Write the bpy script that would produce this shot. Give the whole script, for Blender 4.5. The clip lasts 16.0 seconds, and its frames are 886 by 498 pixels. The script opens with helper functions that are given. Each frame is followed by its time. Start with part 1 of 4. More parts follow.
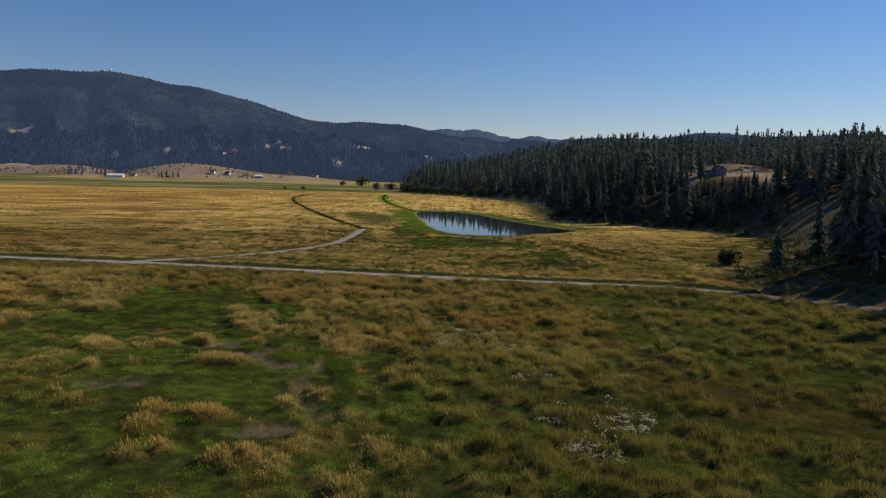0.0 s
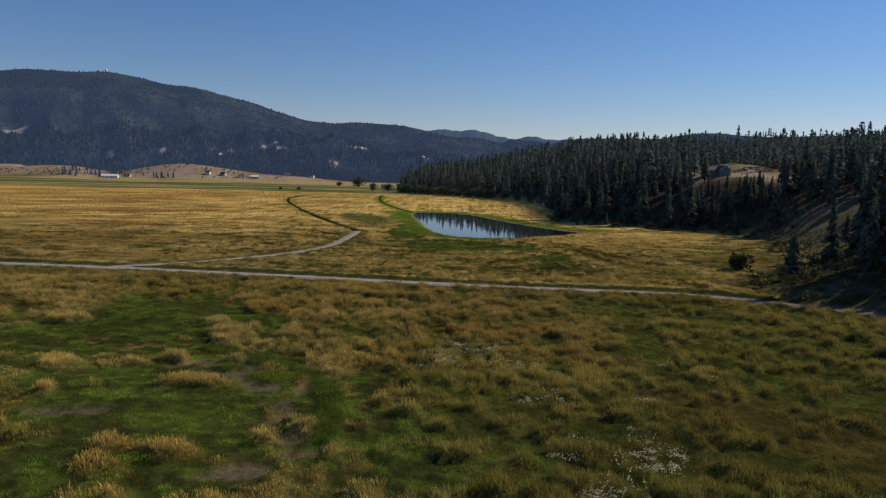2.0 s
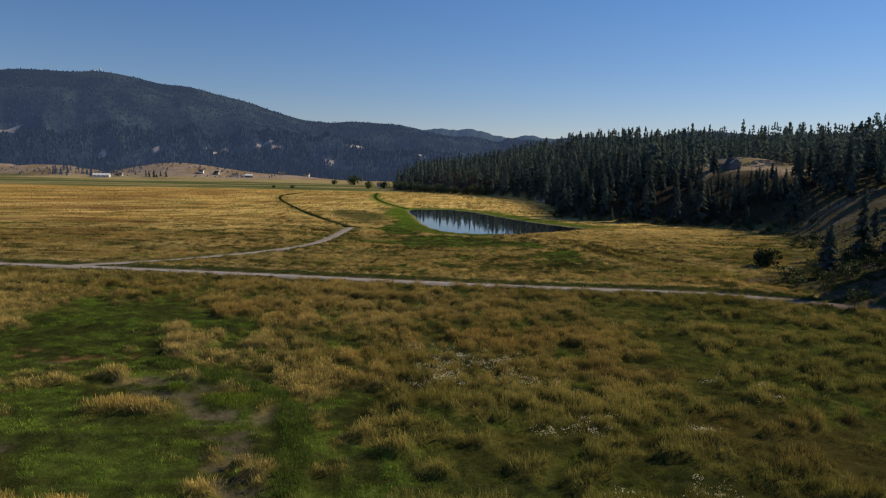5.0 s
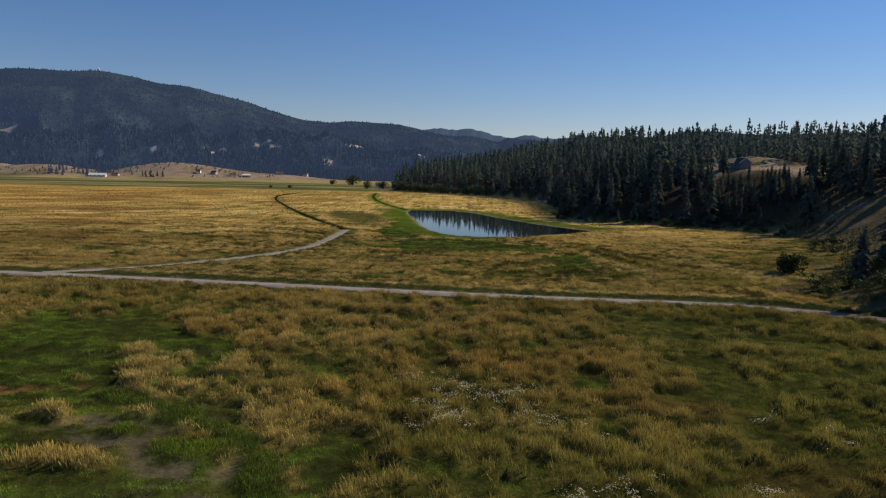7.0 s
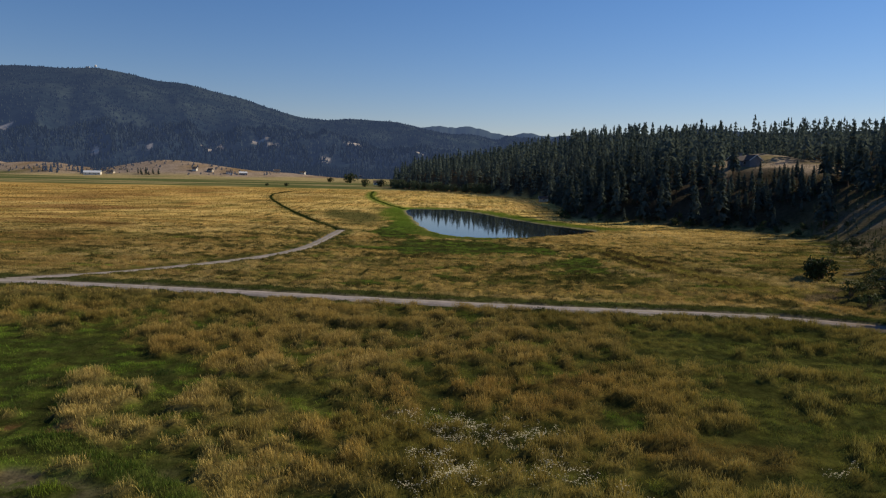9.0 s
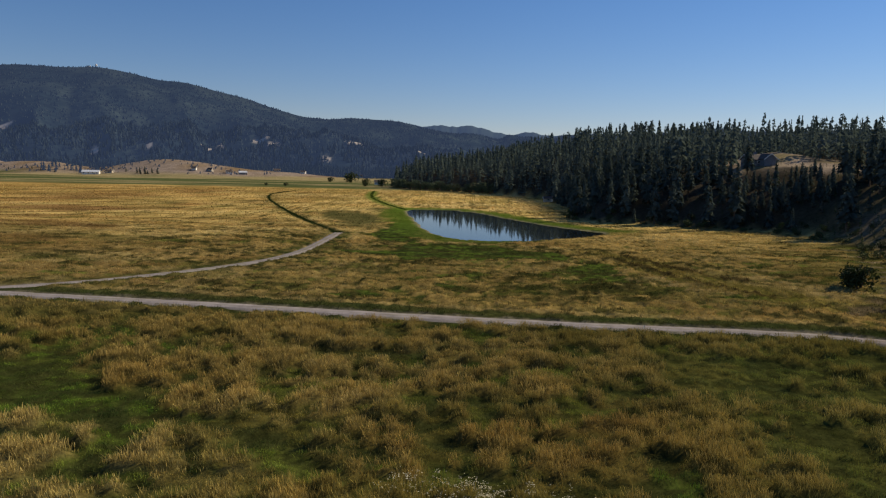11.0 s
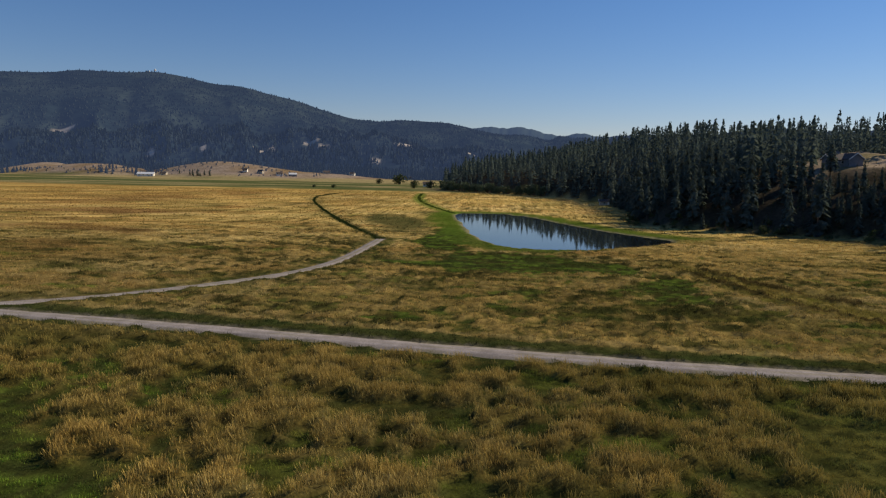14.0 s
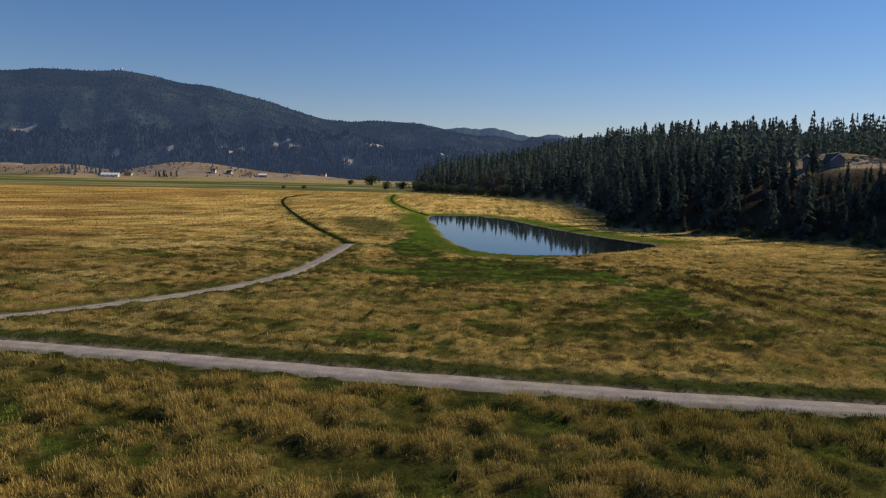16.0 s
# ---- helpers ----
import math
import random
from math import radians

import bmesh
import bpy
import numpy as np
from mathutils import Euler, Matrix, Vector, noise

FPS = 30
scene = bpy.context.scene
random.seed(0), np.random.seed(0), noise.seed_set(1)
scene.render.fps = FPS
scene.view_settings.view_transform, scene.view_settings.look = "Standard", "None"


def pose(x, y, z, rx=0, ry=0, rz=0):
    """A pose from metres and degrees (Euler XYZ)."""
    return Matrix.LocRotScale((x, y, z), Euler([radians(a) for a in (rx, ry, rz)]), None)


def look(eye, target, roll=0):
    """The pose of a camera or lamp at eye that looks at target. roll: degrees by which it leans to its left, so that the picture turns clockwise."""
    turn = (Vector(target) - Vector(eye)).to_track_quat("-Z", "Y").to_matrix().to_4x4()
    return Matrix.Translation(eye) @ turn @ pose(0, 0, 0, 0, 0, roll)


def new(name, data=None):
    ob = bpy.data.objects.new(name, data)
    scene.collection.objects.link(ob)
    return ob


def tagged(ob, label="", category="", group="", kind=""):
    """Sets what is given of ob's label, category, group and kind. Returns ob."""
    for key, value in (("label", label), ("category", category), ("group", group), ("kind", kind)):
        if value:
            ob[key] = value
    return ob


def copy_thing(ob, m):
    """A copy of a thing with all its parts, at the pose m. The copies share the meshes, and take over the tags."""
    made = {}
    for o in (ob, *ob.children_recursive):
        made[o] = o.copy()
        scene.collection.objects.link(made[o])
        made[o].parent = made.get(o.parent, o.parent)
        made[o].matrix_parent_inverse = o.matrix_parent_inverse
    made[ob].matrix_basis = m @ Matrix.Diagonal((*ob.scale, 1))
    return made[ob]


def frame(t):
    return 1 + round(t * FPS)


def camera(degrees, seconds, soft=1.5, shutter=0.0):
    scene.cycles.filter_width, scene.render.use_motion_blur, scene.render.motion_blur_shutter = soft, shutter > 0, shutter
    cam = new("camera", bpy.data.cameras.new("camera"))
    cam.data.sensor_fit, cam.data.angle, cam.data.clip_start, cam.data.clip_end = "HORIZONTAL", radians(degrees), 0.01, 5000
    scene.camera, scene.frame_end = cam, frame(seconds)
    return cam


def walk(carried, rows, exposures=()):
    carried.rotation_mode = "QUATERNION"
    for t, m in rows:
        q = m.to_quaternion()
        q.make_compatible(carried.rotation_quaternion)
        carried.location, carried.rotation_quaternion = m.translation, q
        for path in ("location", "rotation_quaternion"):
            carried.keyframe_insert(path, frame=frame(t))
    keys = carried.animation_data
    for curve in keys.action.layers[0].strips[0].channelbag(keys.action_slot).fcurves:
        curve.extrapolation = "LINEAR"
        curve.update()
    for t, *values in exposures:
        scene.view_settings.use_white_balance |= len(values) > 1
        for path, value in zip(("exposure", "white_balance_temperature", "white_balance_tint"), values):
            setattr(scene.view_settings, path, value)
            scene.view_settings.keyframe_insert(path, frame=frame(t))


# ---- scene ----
# camera: seconds, x, y, z, turn to the left, tilt down, roll (degrees)
cam = camera(64.47, 16.0, soft=1.22)
FLIGHT = [
    (0.0, 0.0, 0.0, 20.0, 0.0, 6.347, 1.219), (0.5, 0.0, 1.73, 20.17, -0.048, 6.357, 1.204),
    (1.0, 0.0, 3.55, 20.3, -0.087, 6.367, 1.227), (1.5, -0.05, 5.46, 20.25, -0.163, 6.333, 1.199),
    (2.0, -0.09, 7.41, 19.88, -0.211, 6.298, 1.198), (2.5, -0.12, 9.47, 19.31, -0.262, 6.26, 1.174),
    (3.0, -0.14, 11.63, 18.7, -0.318, 6.268, 1.116), (3.5, -0.16, 13.83, 18.12, -0.373, 6.295, 1.092),
    (4.0, -0.14, 16.02, 17.75, -0.41, 6.348, 1.049), (6.5, -0.24, 27.64, 17.67, -0.493, 6.277, 1.023),
    (7.0, -0.28, 30.04, 17.62, -0.51, 6.33, 1.034), (7.5, -0.34, 32.45, 17.56, -0.553, 6.393, 1.064),
    (8.0, -0.38, 34.83, 17.53, -0.568, 6.427, 1.077), (10.5, -0.66, 46.97, 17.48, -0.711, 6.56, 1.045),
    (11.0, -0.7, 49.47, 17.49, -0.503, 6.552, 1.055), (11.5, -0.7, 51.98, 17.5, 0.26, 6.556, 1.052),
    (12.0, -0.79, 54.49, 17.46, 0.496, 6.52, 1.011), (12.1, -0.79, 55.0, 17.45, 1.95, 6.52, 1.02),
    (12.2, -0.79, 55.51, 17.44, 2.75, 6.53, 1.03), (12.3, -0.79, 56.02, 17.43, 3.5, 6.53, 1.04),
    (12.5, -0.78, 57.04, 17.41, 3.584, 6.537, 1.045), (13.0, -0.77, 59.57, 17.35, 3.584, 6.495, 1.005),
    (13.5, -0.85, 62.02, 17.34, 3.556, 6.49, 1.013), (14.0, -0.97, 64.44, 17.36, 3.524, 6.479, 0.984),
    (14.5, -1.12, 66.83, 17.38, 3.222, 6.457, 0.999), (15.0, -1.27, 69.24, 17.35, 3.02, 6.435, 1.0),
    (15.3, -1.36, 70.7, 17.33, 2.05, 6.41, 1.0), (15.5, -1.43, 71.68, 17.31, 1.922, 6.39, 1.004),
    (16.0, -1.64, 74.15, 17.29, 1.308, 6.376, 1.021),
]


def aim(x, y, z, turn, tilt, roll):
    a, p = radians(turn), radians(tilt)
    way = Vector((-math.sin(a) * math.cos(p), math.cos(a) * math.cos(p), -math.sin(p)))
    return look((x, y, z), Vector((x, y, z)) + 100 * way, roll)


walk(cam, [(row[0], aim(*row[1:])) for row in FLIGHT], [(0.0, 0.0), (16.0, 0.0)])

# ---- light ----
SUN_AZIMUTH, SUN_HEIGHT = 62.0, 32.0  # degrees from +y towards +x, and above the horizon
world = bpy.data.worlds.new("sky")
scene.world = world
world.use_nodes = True
wn = world.node_tree.nodes
sky = wn.new("ShaderNodeTexSky")
sky.sky_type = "NISHITA"
sky.sun_disc = False
sky.sun_elevation, sky.sun_rotation = radians(SUN_HEIGHT), radians(SUN_AZIMUTH)
sky.altitude, sky.air_density, sky.dust_density, sky.ozone_density = 700, 1.25, 0.0, 6.3
wn["Background"].inputs["Strength"].default_value = 0.08
deep = wn.new("ShaderNodeHueSaturation")
deep.inputs["Saturation"].default_value = 1.15
world.node_tree.links.new(sky.outputs[0], deep.inputs["Color"])
air = wn.new("ShaderNodeMix")
air.data_type, air.blend_type = "RGBA", "MULTIPLY"
air.inputs[0].default_value, air.inputs[7].default_value = 1.0, (1.10, 0.945, 1.05, 1)
world.node_tree.links.new(deep.outputs[0], air.inputs[6])
world.node_tree.links.new(air.outputs[2], wn["Background"].inputs[0])
sun_data = bpy.data.lights.new("sun", "SUN")
sun_data.energy, sun_data.angle, sun_data.color = 4.9, radians(0.55), (1.0, 0.86, 0.62)
sun = new("sun", sun_data)
sa, sh = radians(SUN_AZIMUTH), radians(SUN_HEIGHT)
SUN_WAY = Vector((math.sin(sa) * math.cos(sh), math.cos(sa) * math.cos(sh), math.sin(sh)))
sun.matrix_world = look(SUN_WAY * 300, (0, 0, 0))

# ---- numbers: smooth noise on the plan ----
TABLE = np.random.RandomState(7).rand(256, 256)


def lattice(x, y):
    xi, yi = np.floor(x).astype(int), np.floor(y).astype(int)
    fx, fy = x - xi, y - yi
    fx, fy = fx * fx * (3 - 2 * fx), fy * fy * (3 - 2 * fy)
    x0, x1, y0, y1 = xi % 256, (xi + 1) % 256, yi % 256, (yi + 1) % 256
    return (TABLE[x0, y0] * (1 - fx) + TABLE[x1, y0] * fx) * (1 - fy) + (TABLE[x0, y1] * (1 - fx) + TABLE[x1, y1] * fx) * fy


def fbm(x, y, octaves=4, shift=0.0):
    total, size, weight = 0.0, 1.0, 0.0
    for k in range(octaves):
        total = total + lattice(x / size + shift + 17.3 * k, y / size - shift + 9.1 * k) * size
        weight += size
        size *= 0.5
    return total / weight


def tufted(x, y):
    """How high the grass bulges at each place, 0 to 1: soft uneven tufts with pinched gaps between them."""
    wx, wy = x + 1.6 * (fbm(x / 2.3, y / 2.3, 2, 51) - 0.5), y + 1.3 * (fbm(x / 2.1, y / 2.1, 2, 57) - 0.5)
    puff = 1 - np.abs(2 * fbm(wx / 1.9, wy / 1.35, 2, 25) - 1) * 2.0
    return np.clip(0.45 * step(0.3, 0.72, fbm(wx / 1.5, wy / 1.1, 3, 29)) + 0.55 * step(0.95, 0.1, puff), 0, 1)


def step(a, b, v):
    u = np.clip((v - a) / (b - a), 0, 1)
    return u * u * (3 - 2 * u)


def mix(a, b, w):
    return a + (np.asarray(b, float) - a) * w[:, None]


# ---- plan ----
ROAD = [(-600, 190), (-300, 164), (-150, 152.5), (-93, 145.5), (-63, 141.6), (-39, 137.6), (-17, 133.0), (2, 129.2), (18, 126.6),
        (30, 125.3), (42, 124.4), (52, 121), (60, 114), (68, 104), (82, 86), (110, 50), (150, 0)]
TRACK = [(-64, 143.0), (-56, 147.4), (-48.5, 153.4), (-41.3, 162.0), (-33.3, 173.5), (-28.4, 187), (-27.2, 209), (-26.8, 234)]
DITCH = [(-26.8, 234), (-30, 242), (-39, 266), (-57, 316), (-82, 393), (-98, 452), (-105, 500), (-101, 547)]
FAR_DITCH = [(-14, 343), (-22, 372), (-33, 420), (-42, 480), (-47, 560)]
RUTS = ([(30, 194), (33.8, 185.6), (36, 178), (37.3, 170.5), (39, 162), (43, 152), (50, 140)], [(37, 190), (39.8, 181.5), (41.8, 174), (44.2, 167.3), (48, 160)])
LANE = [(66, 151.5), (72, 160), (79.5, 171.5), (94.5, 209), (101.5, 240), (96.5, 254), (80, 268)]
FOOT = [(150, -60), (112, 20), (80, 76), (66, 100), (56, 117), (54, 130), (64, 147), (82, 170), (97, 208), (104, 240), (98, 258),
        (78, 274), (60, 286), (47, 297), (48, 318), (55, 345), (58, 400), (63, 480), (32, 556), (-8, 612), (-44, 676), (-40, 800), (60, 1000)]
POND = [(-14, 342), (-9.5, 294), (-4.5, 250), (2, 224), (15.5, 219.5), (29, 224.5), (41, 236), (50, 250), (44, 256), (36, 271),
        (26, 296), (16, 336), (2, 352), (-8, 352)]


def to_line(x, y, line, reach=None):
    """Distance to a line of points; with a reach, only for places as near as that to its box."""
    best = np.full(x.shape, 1e9)
    if reach:
        p = np.asarray(line)
        near = (x > p[:, 0].min() - reach) & (x < p[:, 0].max() + reach) & (y > p[:, 1].min() - reach) & (y < p[:, 1].max() + reach)
        best[near] = to_line(x[near], y[near], line)
        return best
    for (ax, ay), (bx, by) in zip(line, line[1:]):
        dx, dy = bx - ax, by - ay
        u = np.clip(((x - ax) * dx + (y - ay) * dy) / (dx * dx + dy * dy), 0, 1)
        best = np.minimum(best, np.hypot(x - ax - u * dx, y - ay - u * dy))
    return best


def inside(x, y, ring):
    hit = np.zeros(x.shape, bool)
    for (ax, ay), (bx, by) in zip(ring, ring[1:] + ring[:1]):
        if ay == by:
            continue
        hit ^= ((ay > y) != (by > y)) & (x < (bx - ax) * (y - ay) / (by - ay) + ax)
    return hit


def smooth_line(line, spacing):
    """The line rounded off and cut into even pieces."""
    pts = np.array(line, float)
    for _ in range(3):
        q, r = pts[:-1] * 0.75 + pts[1:] * 0.25, pts[:-1] * 0.25 + pts[1:] * 0.75
        pts = np.concatenate([pts[:1], np.stack([q, r], 1).reshape(-1, 2), pts[-1:]])
    run = np.r_[0, np.cumsum(np.hypot(*np.diff(pts, axis=0).T))]
    at = np.linspace(0, run[-1], max(2, int(run[-1] / spacing)))
    return np.stack([np.interp(at, run, pts[:, 0]), np.interp(at, run, pts[:, 1])], 1)


LANE = smooth_line(LANE, 9)
ROAD, TRACK, DITCH, POND_LINE = smooth_line(ROAD, 20), smooth_line(TRACK, 8), smooth_line(DITCH, 16), smooth_line(POND + POND[:1], 7)
POND_RING = [tuple(p) for p in POND_LINE[:-1]]


def shore(x, y):
    """Distance to the pond's edge, negative in the water."""
    x, y = np.ravel(x), np.ravel(y)
    d = np.full(x.shape, 99.0)
    near = (x > -60) & (x < 100) & (y > 170) & (y < 400)
    xn, yn = x[near], y[near]
    d[near] = to_line(xn, yn, POND_LINE) * np.where(inside(xn, yn, POND_RING), -1, 1) + 2.5 * (fbm(xn / 5, yn / 9, 3, 3) - 0.5)
    return d


HILL_RING = FOOT + [(1500, 1000), (1500, -60)]


def hill(x, y):
    """Height of the wooded hill, and the distance up from its foot (negative outside)."""
    d = np.full(x.shape, -99.0)
    some = (x > -70) & (x < 1500) & (y > -80) & (y < 1020)
    xs_, ys_ = x[some], y[some]
    d[some] = to_line(xs_, ys_, FOOT) * np.where(inside(xs_, ys_, HILL_RING), 1, -1)
    steep = 38 - 10 * step(340, 480, y) + 75 * step(240, 180, y)
    up = np.maximum(d, 0)
    z = (25 + 8 * step(340, 480, y) * step(130, 240, x) + 4 * step(400, 520, y) * step(40, 110, x) * step(260, 170, x)) * (1 - np.exp(-up / steep)) * step(-2, 14, up)
    z -= 5 * step(430, 500, y) * step(105, 40, x) * step(5, 40, up)
    z += 2.6 * (fbm(x / 45, y / 45, 4, 5) - 0.5) * step(0, 40, up)
    terrace = np.exp(-((x - 124) / 20) ** 4 - ((y - 306) / 15) ** 4)
    z = z + (20.6 - z) * terrace
    return z * step(1500, 700, x), d


KNOLLS = [(-600, 1075, 60, 50, 17), (-545, 1060, 36, 45, 10), (-395, 1085, 72, 60, 17), (-320, 1090, 75, 60, 10), (-455, 1120, 55, 55, 11),
          (-700, 1150, 60, 70, 18), (-230, 1130, 60, 50, 6), (134, 336, 19, 17, 4.5)]


def height(x, y, detail=True):
    x, y = np.ravel(np.asarray(x, float)), np.ravel(np.asarray(y, float))
    z, up = hill(x, y)
    for cx, cy, rx, ry, h in KNOLLS:
        z = z + h * np.exp(-((x - cx) / rx) ** 2 - ((y - cy) / ry) ** 2) * (0.9 + 0.2 * fbm(x / 30, y / 30, 3))
    s = shore(x, y)
    z = z - 0.75 * step(2.5, -4, s)
    if detail:
        z = z + 0.25 * (fbm(x / 9, y / 9, 3, 2) - 0.5) * step(1500, 300, y) * step(2, 8, to_line(x, y, ROAD, 12)) * step(1, 6, s)
        z = z - 0.55 * step(1.6, 0.3, to_line(x, y, DITCH, 12))
    return z


# ---- what grows where ----
GOLD, STRAW, OCHRE = (0.56, 0.37, 0.108), (0.66, 0.48, 0.185), (0.49, 0.275, 0.075)
RUST, GREEN, SEDGE = (0.24, 0.115, 0.045), (0.15, 0.235, 0.03), (0.036, 0.06, 0.018)
OLIVE, MUD, CLAY = (0.19, 0.16, 0.036), (0.12, 0.10, 0.065), (0.25, 0.125, 0.06)
DRY, PALE, NEEDLES = (0.39, 0.305, 0.235), (0.44, 0.35, 0.17), (0.13, 0.095, 0.06)
# green hollows: x, y, half width, half length, turn in degrees, strength
HOLLOWS = [
    (-6.5, 60, 4, 15, 10, 0.9), (-38, 93, 13.5, 20, 0, 1.0), (-24.5, 62, 13, 20, 20, 1.0), (-20, 45, 12, 14, 0, 0.7), (-46, 72, 13, 11, 0, 0.7),
    (-34, 114, 10, 7, 8, 0.6), (12, 189, 9, 9, 0, 1.0),
    (27, 172, 5, 15, -8, 1.1), (-3, 146, 13, 4, 8, 0.9), (-60, 199, 12, 3, 10, 0.8), (34, 98, 12, 14, 0, 0.5),
    (52, 103, 9, 10, 0, 0.5), (28, 80, 10, 14, 0, 0.4), (13.4, 87, 1.5, 4.4, -14, 1.3),
]
# fresh green about the pond
GREENS = [(3, 197, 17, 15, 0, 1.3), (-11, 243, 6, 36, 3, 1.2), (17, 191, 9, 8, 0, 1.2)]
MUDS = [(-30.3, 62.2, 3.6, 1.5, 0, 1.0), (-13.7, 51.3, 2.6, 1.5, 20, 1.0), (-22.5, 75.5, 4.2, 2.6, 0, 0.9), (-13.5, 69, 2.2, 2.4, 0, 0.9), (-16, 77, 3, 1.4, 0, 0.5), (-34, 82, 3, 1, 0, 0.6)]
# a winding wet gully in the green hollow, and the grassy bank along it
GULLY = [(-23.5, 76.5), (-21, 74.2), (-17, 70.5), (-13.6, 65.5), (-11.9, 59.5), (-9.3, 55.2)]
BANK = [(-25, 82.3), (-21, 80.0), (-17, 77.0), (-13.6, 74.6), (-10.9, 71.0), (-9.4, 66.5), (-8.6, 60.5), (-8.4, 56)]
# golden tussocks standing alone in the green: x, y, half width, half length
TUSSOCKS = [(-29, 93.8, 4.2, 1.5), (-26.2, 89, 2, 1.2), (-23.5, 84.9, 2.2, 1.3), (-46.7, 94.7, 4, 1.7), (-31.6, 68.6, 1.9, 1.4), (-23, 69.4, 3.6, 1.7),
            (-26.8, 77.2, 2.6, 1.3), (-22.6, 53, 2.0, 2.8), (-18.2, 53.6, 2.5, 1.5), (-20, 46.4, 2.4, 1.7), (-30, 57, 2.0, 1.6), (-33.7, 57.7, 2.1, 1.9),
            (-34, 66.7, 1.2, 1.0), (-37.4, 74.8, 2.4, 1.6), (-12.6, 56.4, 1.3, 1.0), (-13.7, 45.4, 2.5, 1.6)]
ISLETS = [(-15.6, 72.2, 2.3, 1.7), (-20.6, 75.1, 1.3, 1.0)]
CLAYS = [(-35, 84.5, 7, 1.9, 0, 1.0), (-27, 84, 5, 1.2, 0, 0.8), (60, 117, 8, 3.5, -30, 1.2), (68, 105, 5, 6, -30, 1.0)]
RUSTS = [(-137, 318, 34, 44, -20, 1.0), (-118, 236, 32, 20, -20, 1.0), (-190, 420, 40, 75, -20, 0.9), (-90, 205, 16, 9, -20, 0.6),
         (-160, 520, 70, 22, 0, 0.8), (42, 176, 3.5, 13, -16, 0.8), (22, 66, 10, 8, 0, 0.35), (30, 58, 9, 8, 0, 0.35), (14, 99, 8, 6, 0, 0.3), (17, 81, 6, 3, 0, 0.5), (10.4, 96, 5, 3, 0, 0.45)]
MARSH = [(-32, 300, 10, 45, 14, 1.0), (-24, 345, 8, 14, 0, 0.8)]
# dry cleared ground about the house on the hill
YARDS = [(131, 322, 22, 26, -20, 1.2), (140, 296, 16, 9, 0, 1.0), (117, 302, 16, 7, 0, 1.0)]
# brushy bank by the road, its shade painted as dark ground
SHADED_THICKET = [(70, 128, 9, 16, -25, 1.3), (77, 150, 8, 15, -25, 1.2), (64, 141, 6, 8, -30, 1.0), (57, 136, 6, 5, 0, 0.9), (84, 112, 14, 14, 0, 1.2)]
FLOWERS = [(2.8, 83.6, 5.0, 2.0, -8, 1.0), (0.3, 77.0, 2.2, 2.6, 0, 1.0), (9.0, 66, 2.4, 0.9, 0, 1.0), (15.0, 54.3, 2.6, 2.6, 20, 1.1),
           (11.0, 47.4, 2.2, 1.5, 0, 1.0), (9.0, 54.0, 1.3, 1.0, 0, 0.6), (6.5, 77, 3, 1.5, 0, 0.4), (10.1, 74, 0.9, 0.5, 0, 0.9),
           (23.1, 78.2, 0.9, 0.6, 0, 0.9), (18.1, 66.7, 1.4, 0.6, 0, 0.8), (25.8, 73.2, 1.6, 0.5, 0, 0.8)]


def spots(x, y, rows, rough=0.5, grain=6.0):
    """How much of a patch lies at each place, 0 to 1, with a ragged edge."""
    most = np.zeros(x.shape)
    ragged = rough * (fbm(x / grain, y / grain, 4, 11) - 0.5) * 2
    for cx, cy, rx, ry, turn, strength in rows:
        c, s = math.cos(radians(turn)), math.sin(radians(turn))
        u, v = c * (x - cx) + s * (y - cy), -s * (x - cx) + c * (y - cy)
        most = np.maximum(most, strength * step(1.25, 0.6, np.hypot(u / rx, v / ry) + ragged))
    return np.clip(most, 0, 1)


